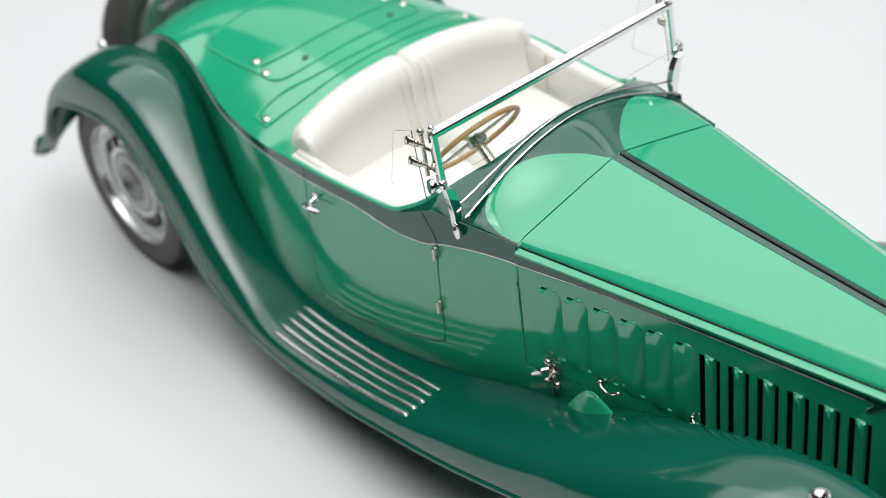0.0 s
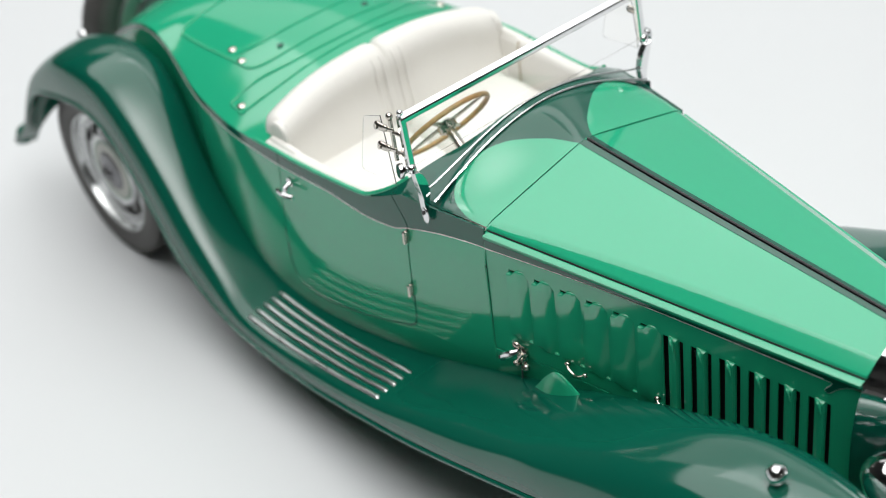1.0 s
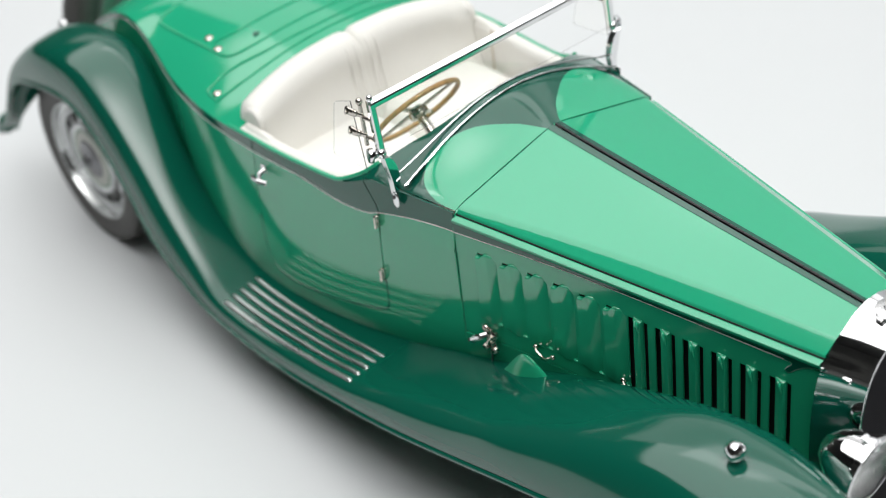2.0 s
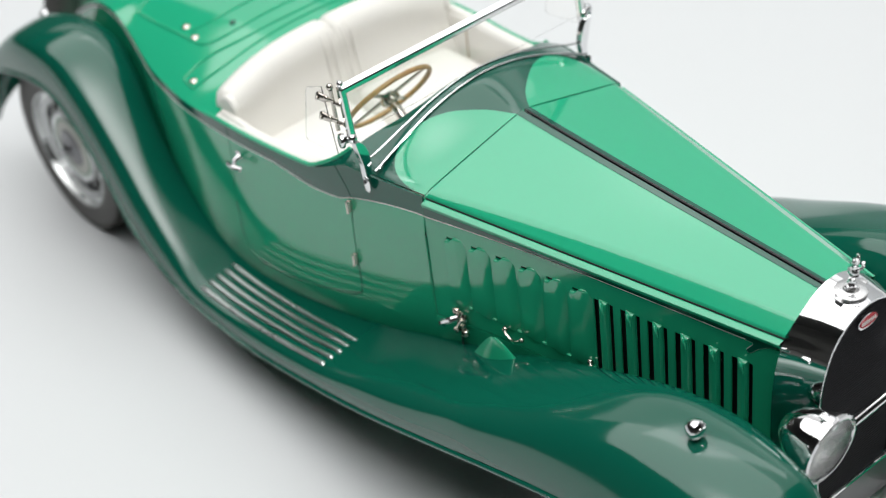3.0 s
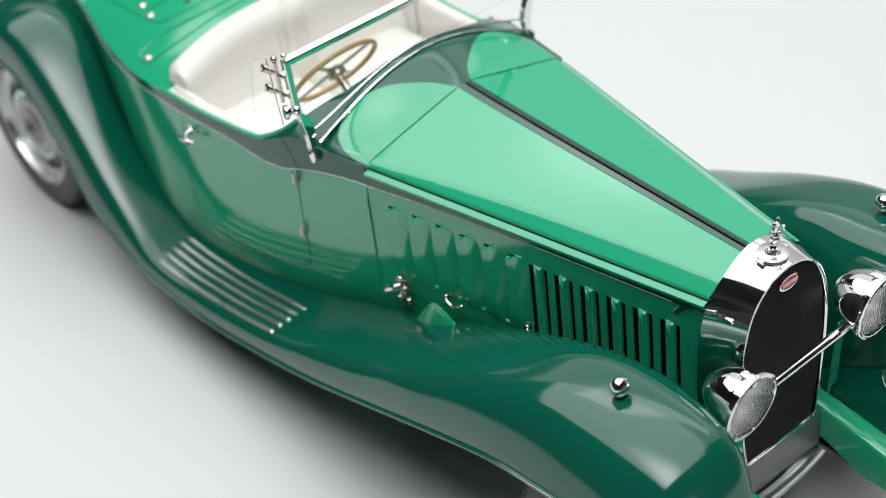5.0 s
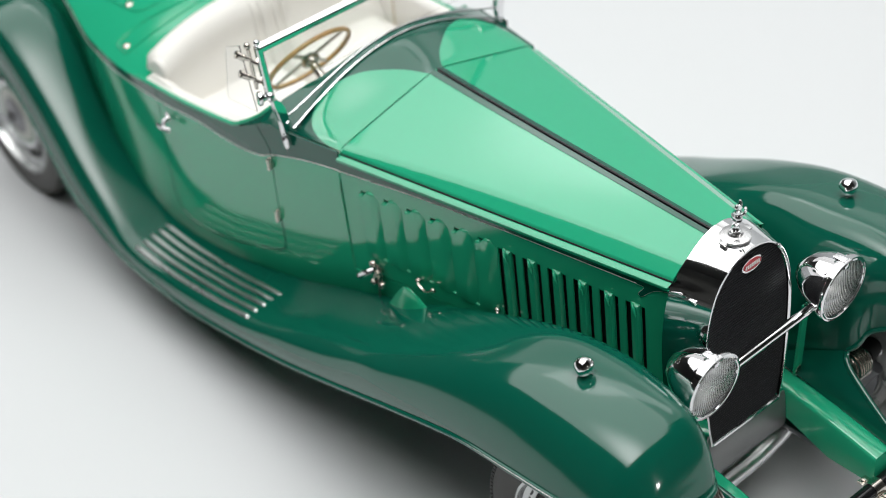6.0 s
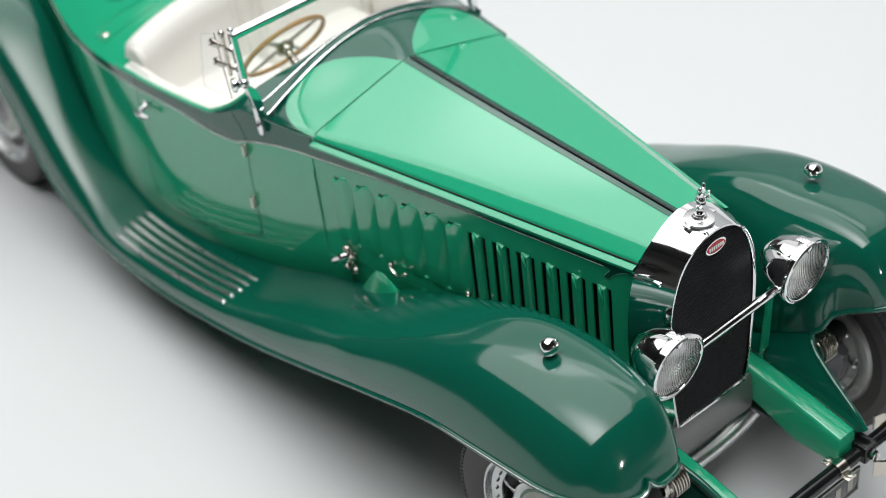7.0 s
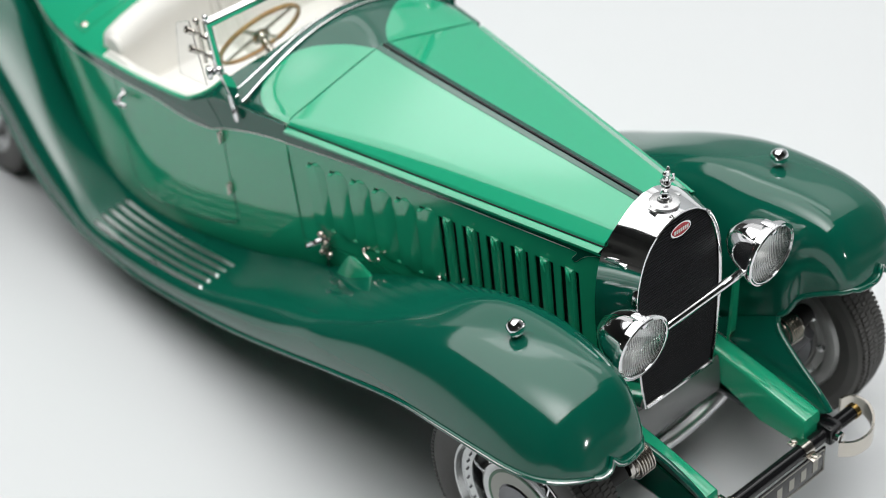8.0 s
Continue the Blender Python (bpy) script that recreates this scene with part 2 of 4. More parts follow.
def hood_top(x, y):
    """Height of the bonnet and scuttle."""
    v = min(abs(y) / hood_w(x), 1.0)
    k = min(max((x - 1.9) / 1.45, 0), 1)
    turn = 0.965 - 0.215 * min(max((x - 3.35) / 8.8, 0), 1)
    mean = (hood_c(x) - hood_e(x)) / hood_w(x)
    flat_part = (mean - (1 - turn) * 0.77) / turn
    past = max(0.0, v - turn) if abs(v - turn) > 0.03 else (v - turn + 0.03) ** 2 / 0.12
    drop = (1 - k) * v * v + k * min(1.0, (flat_part * v + (0.77 - flat_part) * past) / mean)
    return hood_c(x) - (hood_c(x) - hood_e(x)) * drop


board_z = table((-6.0, 2.5), (-4.0, 2.28), (-1.5, 2.42), (1.2, 2.93), (3.2, 3.6), (5.2, 4.0), (12.0, 4.0))
flare = table((-5.5, 0.0), (-4.0, -0.12), (0.0, -0.24), (3.35, -0.24), (5.0, -0.16), (12.0, -0.10))


def side_y(x, z):
    """Half width of the body's side, which flares out to the running board."""
    low = max(0.0, board_z(x) + 0.85 - z)
    out = flare(x) * low ** 1.5 * 0.6
    if x > 3.35:
        return hood_w(x) + 0.07 + 0.07 * max(0.0, 1 - (x - 3.35) / 3) - 0.02 * (7.5 - z) + out
    y = body_w(x) + lean(x) * (6.6 - z) + out
    if z > 6.9:
        y -= 0.10 * (z - 6.9)
    return y


def deck_z(x, y):
    v = min(abs(y) / (side_y(x, top_z(x))), 1.0)
    return top_z(x) + (crown_z(x) - top_z(x)) * (1 - v ** 2.2)


# ---- bonnet ----
def hood_panel():
    rows = []
    for x in steps(3.35, 12.12, 30):
        w = hood_w(x)
        ys = [-0.04 - (w - 0.04) * v for v in [0, .1, .2, .3, .4, .5, .6] + steps(0.68, 1.0, 20)]
        rows.append([(x, y, hood_top(x, y)) for y in ys] + [(x, -w - 0.015, hood_e(x) - 0.06)])
    return grid(rows)


tops = both("bonnet_top_panel", hood_panel(), LIGHT_GREEN, car, thick=0.05, angle=85)


def hood_stripe():
    rows = []
    for x in steps(3.356, 12.1, 24):
        w = 0.20 - 0.005 * (x - 3.4)
        rows.append([(x, y, hood_top(x, y) + 0.012) for y in (-0.045, -0.5 * w, -w)])
    return grid(rows)


both("bonnet_stripe", hood_stripe(), DARK_GREEN, tops, "dark green stripe beside the bonnet hinge", thick=0.01)
hinge_line = [(x, 0, hood_c(x) + 0.015) for x in steps(3.4, 12.1, 12)]
part("bonnet_hinge", tube(hinge_line, 0.034, 8), BLACK, car, "long black piano hinge")
bm = bmesh.new()
for k in range(44):
    x = 3.5 + k * 0.195
    tube([(x, 0, hood_c(x) + 0.02), (x + 0.15, 0, hood_c(x + 0.15) + 0.02)], 0.038, 8, bm=bm)
tagged(part("hinge_barrel", bm, BLACK, car), kind="stuff")


def hood_side_rail():
    rows = []
    for x in steps(3.356, 12.12, 24):
        w, e = hood_w(x), hood_e(x)
        rows.append([(x, -w + 0.06, e - 0.16), (x, -w - 0.01, e - 0.085), (x, -w - 0.05, e - 0.086), (x, -w - 0.155, e - 0.125), (x, -w - 0.18, e - 0.14), (x, -w - 0.185, e - 0.165), (x, -w - 0.16, e - 0.235), (x, -w - 0.04, e - 0.24)])
    return grid(rows)


both("bonnet_rail", hood_side_rail(), LIGHT_GREEN, car)
both("bonnet_gap", tube([(x, -hood_w(x) - 0.028, hood_e(x) - 0.068) for x in steps(3.36, 12.12, 16)], 0.019, 6), BLACK_AND_SHADE, car, "black shut line along the bonnet edge")


HOOK = [(11.40, 7.515), (11.50, 7.50), (11.47, 7.42), (11.40, 7.33), (11.36, 7.26), (11.40, 7.215), (11.47, 7.24), (11.56, 7.34), (11.68, 7.45), (11.85, 7.55), (12.12, 7.63)]


def hood_band():
    """The dark band under the bonnet edge; it ends in a small curl before the radiator."""
    at = lambda x, z: (x, -side_y(x, z) - 0.008, z)
    bm = grid([[at(x, z) for z in steps(hood_e(x) - 0.22, band_z(x), 3)] for x in steps(3.356, 11.33, 30)])
    low = [(11.33, band_z(11.33))] + [tuple(p) for p in curve(HOOK, 40)]
    top = [(x, hood_e(x) - 0.22) for x in steps(12.12, 11.33, 4)]
    fill([at(*p) for p in low + top], bm)
    bmesh.ops.triangulate(bm, faces=[f for f in bm.faces if len(f.verts) > 4])
    return bm


both("bonnet_band", hood_band(), DARK_GREEN, car, "dark green band under the bonnet edge", thick=0.02)
pin = [(x, band_z(x)) for x in steps(3.356, 11.33, 24)] + [tuple(p) for p in curve(HOOK, 40)]
both("pinstripe", tube([(x, -side_y(x, z) - 0.012, z - 0.008) for x, z in pin], 0.011, 6), PALE, car, "thin pale pinstripe")

both("shut_line", tube([(3.342, -side_y(3.342, z) + 0.12 * max(0.0, z - 7.5) ** 2 * 8 + 0.012, z) for z in steps(7.80, 3.75, 30)], 0.019, 10), LIGHT_GREEN, car, "dark shut line behind the bonnet")

# bonnet sides: plain stretches, six closed louvres, six open ones with slots beside them
LOUVRES = [3.93 + 0.655 * k for k in range(6)] + [7.875 + 0.655 * k for k in range(6)]
BOTTOM = table((3.35, 4.42), (5.0, 4.52), (12.2, 4.3))


def louvre_span(x):
    return 6.95, table((4.0, 5.04), (7.5, 4.84), (11.5, 4.72))(x)


FLAP = 0.50


def opening(x0, x):
    """Top and bottom of the opening round a closed louvre that starts at x0."""
    u = min(max((x - x0) / FLAP, 0), 1)
    r = math.sqrt(max(0, 1 - (max(0, u - 0.55) / 0.45) ** 2))
    lo = louvre_span(x)[1]
    return 6.97 - 0.17 * (1 - r), lo + 0.04 + 0.05 * (1 - r)


def hood_side():
    """The bonnet side with an opening behind every louvre."""
    bm = bmesh.new()
    slots, closed = [], [(x, x + FLAP) for x in LOUVRES[:6]]
    for x in LOUVRES[6:]:
        slots += [(x - 0.14, x - 0.005), (x + 0.24, x + 0.34)]
    inside = [a + (b - a) * u for a, b in closed for u in (0, 0.3, 0.55, 0.7, 0.82, 0.91, 0.97, 1)]
    cuts = sorted(set([3.356, 3.65, 12.12] + [v for s in slots for v in s] + inside + steps(slots[-1][1], 12.12, 3)))

    def column(x):
        hi, lo = 6.9, louvre_span(x)[1] + 0.04
        for a, b in closed:
            if a - 1e-6 <= x <= b + 1e-6:
                hi, lo = opening(a, x)
        zs = steps(band_z(x) + 0.02, hi, 2) + steps(hi, lo, 8)[1:] + steps(lo, BOTTOM(x), 2)[1:]
        return [bm.verts.new((x, -side_y(x, z), z)) for z in zs]

    cols = [column(x) for x in cuts]
    for a, b, ca, cb in zip(cuts, cuts[1:], cols, cols[1:]):
        slot = any(s[0] - 1e-6 <= a and b <= s[1] + 1e-6 for s in slots + closed)
        for k in range(len(ca) - 1):
            if not (slot and 2 <= k < 10):
                bm.faces.new([ca[k], cb[k], cb[k + 1], ca[k + 1]])
    bmesh.ops.delete(bm, geom=[v for v in bm.verts if not v.link_faces], context="VERTS")
    return bm


shell_side = hood_side()
outward(shell_side, (0, 4.5))
bmesh.ops.solidify(shell_side, geom=shell_side.faces[:], thickness=0.04)
sides = both("bonnet_side_panel", shell_side, LIGHT_GREEN, car, "light green bonnet side with twelve louvres")


def open_louvre(x):
    """A narrow pressed slat between two slots."""
    z1, z0 = louvre_span(x)
    rows = []
    for t in (0, 0.01, 0.02, 0.03, 0.045, 0.06, 0.08, 0.25, 0.5, 0.75, 0.92, 0.94, 0.955, 0.97, 0.98, 0.99, 1.0):
        z = z1 + (z0 - z1) * t
        end = min(1, min(t, 1 - t) / 0.03)
        lift = math.sqrt(max(0, 1 - (1 - end) ** 2))
        rows.append([(x + 0.235 * u, -side_y(x + 0.235 * u, z) - 0.006 - 0.10 * v * lift, z)
                     for u, v in ((0, 0.05), (0.15, 0.5), (0.55, 0.95), (0.85, 1.0), (0.97, 0.9), (1.0, 0.02))])
    return grid(rows)


def closed_louvre(x):
    """A broad flap that stands out at its rear edge and sinks into the opening at its front edge."""
    cols = []
    for u in (0, 0.03, 0.1, 0.2, 0.3, 0.4, 0.5, 0.6, 0.75, 0.9, 1.0):
        xx = x - 0.015 + (FLAP + 0.02) * u
        out = 0.075 - 0.04 * u - 0.09 * max(0.0, u - 0.55) ** 1.5 / 0.30
        hi, lo = opening(x, xx)
        k = min(max((u - 0.22) / 0.2, 0), 1)
        top = hi - 0.085 * (1 - k) + 0.05 * k
        low = lo + 0.02 * (1 - k) - 0.06 * k
        col = [(top - 0.015, -0.07), (top + 0.004, -0.02), (top, max(out - 0.03, -0.07)), (top - 0.02, out - 0.008), (top - 0.05, out)]
        col += [(top - 0.05 + (low + 0.1 - top) * t, out) for t in (0.25, 0.5, 0.75)]
        col += [(low + 0.05, out), (low + 0.02, out - 0.012), (low, max(out - 0.04, -0.07)), (low, -0.07)]
        cols.append([(xx, -side_y(xx, z) - o, z) for z, o in col])
    return grid(cols)


for k, x in enumerate(LOUVRES):
    both("louvre", open_louvre(x) if k > 5 else closed_louvre(x), LIGHT_GREEN, sides, angle=50)
    if k < 6:
        z0 = opening(x, x + 0.45)[1]
        both("louvre_dimple", ball((x + 0.44, -side_y(x + 0.44, z0) - 0.0, z0 - 0.015), 0.075, squash=(1.1, 0.45, 0.55)), LIGHT_GREEN, sides)


for x in LOUVRES[6:]:
    z = louvre_span(x)[0]
    pts = curve([(x + 0.06, -side_y(x, z) - 0.03, z - 0.02), (x + 0.15, -side_y(x, z) - 0.09, z - 0.01), (x + 0.20, -side_y(x, z) - 0.12, z - 0.08), (x + 0.235, -side_y(x, z) - 0.11, z - 0.24)], 10)
    both("louvre_lip", tube(pts, [0.02, 0.03, 0.035, 0.035, 0.035, 0.035, 0.032, 0.03, 0.028, 0.025, 0.02], 8), LIGHT_GREEN, sides)


# added black sheet: paints the shade seen through the louvre slots
def bay_shade_sheet():
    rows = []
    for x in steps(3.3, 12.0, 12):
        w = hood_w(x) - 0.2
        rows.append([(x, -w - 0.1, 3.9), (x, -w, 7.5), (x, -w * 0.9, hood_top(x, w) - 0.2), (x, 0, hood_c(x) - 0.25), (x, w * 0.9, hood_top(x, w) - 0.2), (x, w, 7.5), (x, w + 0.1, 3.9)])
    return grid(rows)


part("engine_bay_shade", bay_shade_sheet(), BLACK_AND_SHADE, car, "black sheet standing in for shade inside the engine bay")
# dull metal of the engine behind the open louvres
bm = bmesh.new()
for k, x in enumerate((8.3, 9.1, 9.8, 10.6, 11.2)):
    tube([(x, -side_y(x, 6) + 0.28, 6.6 - 0.12 * (k % 2)), (x + 0.1, -side_y(x, 6) + 0.3, 5.0)], 0.07, 8, bm=bm)
    both("engine_pipe", bm, STEEL, car)
    bm = bmesh.new()


# ---- scuttle, dark with light green ovals ----
SCUTTLE_REAR = table((0, 1.64), (0.35, 1.60), (0.5, 1.52), (0.62, 1.37), (0.68, 1.24), (0.77, 1.06), (0.86, 0.90), (0.92, 0.74), (0.94, 0.62), (0.96, 0.46), (0.98, 0.26), (1.0, -0.05))


def scuttle_edge(v):
    """The scuttle's rear edge, cut back in the middle and swept round at its ends."""
    return SCUTTLE_REAR(abs(v))


EDGE_V = [-v for v in (1, .988, .975, .96, .945, .93, .9, .86, .8, .7, .6, .45, .3, .15)] + [0, .15, .3, .45, .6, .7, .8, .86, .9, .93, .945, .96, .975, .988, 1]


def scuttle():
    rows = []
    for k in steps(0, 1, 12):
        rows.append([(x, hood_w(x) * v, hood_top(x, hood_w(x) * v)) for x, v in [(scuttle_edge(v) + (3.335 - scuttle_edge(v)) * k, v) for v in EDGE_V]])
    return grid(rows, flip=True)


part("scuttle", scuttle(), DARK_GREEN, car, "dark green scuttle top", thick=0.06)


OVAL = [(3.33, -3.0), (2.75, -3.06), (2.2, -2.92), (1.93, -2.5), (1.96, -1.95), (2.22, -1.33), (2.7, -0.68), (3.0, -0.40), (3.33, -0.20)]


def scuttle_oval():
    edge = curve(OVAL, 40)
    rows = []
    for r in steps(0.0, 1.0, 9):
        pts = [(3.33 + (p[0] - 3.33) * r, -1.75 + (p[1] + 1.75) * r) for p in edge]
        rows.append([(x, y, hood_top(x, y) + 0.022 - 0.012 * r ** 6) for x, y in pts])
    return grid(rows)


part("bonnet_joint", tube([(3.345, y, hood_top(3.345, y) - 0.035) for y in steps(-3.0, 3.0, 60)], 0.03, 8), LIGHT_GREEN, car, "shallow joint between bonnet and scuttle")
both("scuttle_oval", scuttle_oval(), LIGHT_GREEN, car, "light green oval on the scuttle", thick=0.02)


# ---- body sides, doors, deck ----
door_front = table((3.7, 0.86), (4.2, 0.93), (5.0, 0.95), (6.2, 1.02), (6.9, 1.12), (7.2, 0.95), (7.6, 0.65))
door_rear = table((2.8, -3.15), (2.95, -3.5), (3.2, -3.68), (3.6, -3.76), (4.5, -3.72), (5.5, -3.6), (6.6, -3.45), (7.2, -3.44))
door_low = table((-3.2, 2.80), (-2.3, 2.87), (-0.9, 3.18), (0.4, 3.60), (0.75, 3.72), (0.92, 3.82))
G = 0.018


def panel(xa, xb, za, zb, nx, nz):
    """A stretch of body side between two lines xa(z), xb(z) and two heights za(x), zb(x)."""
    rows = []
    for i in range(nx + 1):
        row = []
        for j in range(nz + 1):
            z = 5.0
            for _ in range(4):
                x = xa(z) + (xb(z) - xa(z)) * i / nx
                z = za(x) + (zb(x) - za(x)) * j / nz
            row.append((x, -side_y(x, z), z))
        rows.append(row)
    return grid(rows)


flat = lambda v: (lambda q: v)
both("lower_side", panel(flat(-15.0), flat(3.325), lambda x: board_z(x) - 0.35, door_low, 60, 6), LIGHT_GREEN, car, thick=0.05)
both("rear_quarter", panel(flat(-15.0), lambda z: door_rear(z) - G, door_low, band_z, 40, 16), LIGHT_GREEN, car, thick=0.05)
both("cowl_side", panel(lambda z: door_front(z) + G, flat(3.325), door_low, band_z, 10, 12), LIGHT_GREEN, car, thick=0.05)
both("rear_band", panel(flat(-15.0), lambda z: door_rear(z) - G, band_z, top_z, 40, 3), DARK_GREEN, car, "dark green belt band", thick=0.05)
both("cowl_band", panel(lambda z: door_front(z) + G, flat(3.325), band_z, top_z, 10, 4), DARK_GREEN, car, "dark green belt band", thick=0.05)
doors = both("door", panel(lambda z: door_rear(z) + G, lambda z: door_front(z) - G, lambda x: door_low(x) + 0.035, band_z, 30, 20), LIGHT_GREEN, car, "closed light green door", thick=0.06)
for side, d in zip((1, -1), doors):
    b = panel(lambda z: door_rear(z) + G, lambda z: door_front(z) - G, band_z, top_z, 20, 4)
    part("door_band", b if side == 1 else flipped(b), DARK_GREEN, d, "dark green top of the door", thick=0.06)
    for z in (6.67, 5.0):
        b = block((door_front(z) - 0.06, -side_y(0.9, z) - 0.09, z - 0.17), (door_front(z) + 0.05, -side_y(0.9, z) + 0.02, z + 0.17), 0.035)
        tube([(door_front(z), -side_y(0.9, z) - 0.10, z - 0.16), (door_front(z), -side_y(0.9, z) - 0.10, z + 0.16)], 0.045, 8, bm=b)
        part("hinge", b if side == 1 else flipped(b), NICKEL, d, "small nickel door hinge")
    b = tube([(-3.03, -3.85, 6.28), (-3.03, -4.0, 6.22), (-3.03, -4.04, 6.08)], [0.08, 0.075, 0.06], 10)
    tube(curve([(-3.38, -4.03, 6.00), (-3.15, -4.07, 6.04), (-2.95, -4.07, 6.06), (-2.72, -4.03, 6.10)], 8), [0.05, .06, .065, .07, .07, .07, .065, .06, .05], 8, bm=b)
    lathe([(0.0, 0.0), (0.12, 0.0), (0.12, 0.03), (0.0, 0.05)], (0, -1, 0), (-3.05, -3.84, 6.30), 12, bm=b)
    part("door_handle", b if side == 1 else flipped(b), CHROME, d, "small chrome door handle")
# dark bead added along the door's shut line; its colour stands for gap shade
gap_path = curve([(0.97, 5.0), (0.94, 4.3), (0.90, 3.98), (0.78, 3.80), (0.55, 3.68), (0.2, 3.55), (-0.9, 3.20), (-2.3, 2.89), (-3.1, 2.84), (-3.45, 2.96), (-3.64, 3.2), (-3.74, 3.6), (-3.72, 4.5)], 70)
both("door_gap_shade", tube([(p[0], -side_y(p[0], p[1]) + 0.004, p[1] + 0.017) for p in gap_path], 0.017, 8), DARK_GREEN, car, "dark green bead standing in for shade in the door gap")
line = [(x, -side_y(x, band_z(x)) - 0.004, band_z(x) - 0.006) for x in steps(-15.0, 3.33, 80)]
both("belt_pinstripe", tube(line, 0.010, 6), PALE, car, "thin pale pinstripe")
# added black sheet behind the side: its colour is the shade in the gaps
both("side_shade_sheet", grid([[(x, -side_y(x, z) + 0.09, z) for z in steps(3.0, top_z(x) - 0.1, 6)] for x in steps(-5.5, 3.3, 20)]), BLACK_AND_SHADE, car)


def rim_line(x):
    return -side_y(x, top_z(x))


rim_turn = table((-0.22, 0.0), (0.24, 0.09), (0.50, 0.17), (0.72, 0.27), (0.9, 0.45), (1.0, 0.65))


def coaming():
    """The rolled rim: along the door top, then round the corner on to the scuttle."""
    pts = [(x, rim_line(x) + 0.05, top_z(x)) for x in steps(-4.5, -0.3, 24)]
    pts += [(scuttle_edge(v) - 0.04, -hood_w(scuttle_edge(v)) * v + 0.05, hood_top(scuttle_edge(v), hood_w(scuttle_edge(v)) * v)) for v in steps(1.0, 0.9, 14)]
    return tube(pts, 0.06, 10)


both("cockpit_rim", coaming(), LIGHT_GREEN, car)


def deck():
    rows = []
    for x in steps(-15.0, -4.05, 48):
        w = side_y(x, top_z(x))
        rows.append([(x, w * v, deck_z(x, w * v) + (0.0 if abs(v) < 1 else 0)) for v in steps(-1, 1, 28)])
    return grid(rows, flip=True)


part("rear_deck", deck(), LIGHT_GREEN, car, "light green rear deck", thick=0.06)
w = side_y(-15.0, 4.4)
tail = [[(-15.0 - 0.25 * (1 - abs(v)), w * v, 2.4 + (deck_z(-15.0, w * v) - 2.4) * k) for v in steps(-1, 1, 8)] for k in steps(0, 1, 4)]
part("tail_panel", grid(tail), LIGHT_GREEN, car)


def deck_line(points, r, name, mat, label=""):
    pts = curve(points, 60)
    return part(name, tube([(p[0], p[1], deck_z(p[0], p[1]) + 0.005) for p in pts], r, 6), mat, car, label)


def across(half):
    """A line over the deck from one side to the other."""
    return half + [(x, -y) for x, y in half[::-1] if y < 0]


deck_line(across([(-9.75, -2.36), (-8.84, -2.39), (-7.27, -2.38), (-6.62, -2.36), (-6.34, -2.16), (-6.2, -1.8), (-6.1, -1.2), (-6.06, -0.5), (-6.06, 0)]), 0.034, "boot_lid_seam", LIGHT_GREEN)
deck_line(across([(-9.75, -2.36), (-9.86, -2.2), (-9.92, -1.6), (-9.95, 0)]), 0.034, "boot_lid_seam", LIGHT_GREEN)
deck_line(across([(-7.35, -2.2), (-7.1, -1.6), (-6.98, -0.7), (-6.96, 0)]), 0.034, "deck_bead", LIGHT_GREEN)
deck_line(across([(-6.06, -3.34), (-5.98, -2.6), (-5.65, -1.7), (-5.48, -0.6), (-5.46, 0)]), 0.034, "deck_bead", LIGHT_GREEN)
deck_line(across([(-5.46, -3.44), (-5.22, -2.4), (-5.13, -1.0), (-5.12, 0)]), 0.034, "deck_bead", LIGHT_GREEN)
for s in (-1, 1):
    deck_line([(-6.05, s * 3.34), (-5.75, s * 3.40), (-5.47, s * 3.44)], 0.034, "deck_bead", LIGHT_GREEN)
for x, y in ((-5.69, -3.27), (-7.66, -2.12), (-7.02, -2.27), (-5.69, 3.27), (-7.66, 2.12), (-7.02, 2.27)):
    z = deck_z(x, y)
    part("screw", lathe([(0.12, -0.02), (0.12, 0.02), (0.09, 0.05), (0.0, 0.065)], (0, -0.1 * (1 if y > 0 else -1) * -1, 1), (x, y, z), 14), NICKEL, car, "round nickel screw head")
for x, y in ((-6.48, -1.38), (-6.48, 1.38)):
    part("deck_plug", lathe([(0.09, -0.02), (0.09, 0.03), (0.0, 0.05)], (0, 0, 1), (x, y, deck_z(x, y)), 12), DARK_GREEN, car, "small dark plug")


# ---- cockpit ----
def tub():
    rows = []
    for x in steps(-4.4, -0.2, 20) + steps(-0.1, 1.0, 12):
        y, z = -rim_line(x) - rim_turn(x), top_z(x) - 0.1 * max(0, x)
        half = [(y - 0.10, z + 0.02), (y - 0.15, z + 0.06), (y - 0.24, z + 0.075), (y - 0.34, z + 0.05), (y - 0.41, z - 0.03), (y - 0.43, z - 0.14), (y - 0.42, z - 0.5), (y - 0.42, 5.2), (y - 0.5, 3.9), (y - 0.7, 3.6)]
        rows.append([(x, -a, b) for a, b in half] + [(x, 0, 3.6)] + [(x, a, b) for a, b in half[::-1]])
    return grid(rows)


part("cockpit_lining", tub(), LEATHER, car, "cream leather lining of the cockpit")
part("rear_bulkhead", grid([[(-4.38, y, z) for y in steps(-3.7, 3.7, 6)] for z in steps(3.6, 6.85, 4)]), LEATHER, car)
part("dashboard", grid([[(scuttle_edge(v) + 0.03 - 0.25 * (1 - k), hood_w(1.0) * v * 0.97, hood_top(scuttle_edge(v), hood_w(1) * v) - 0.07 - 2.2 * (1 - k)) for v in steps(-0.96, 0.96, 24)] for k in steps(0, 1, 3)]), LEATHER, car, "cream dashboard under the scuttle")


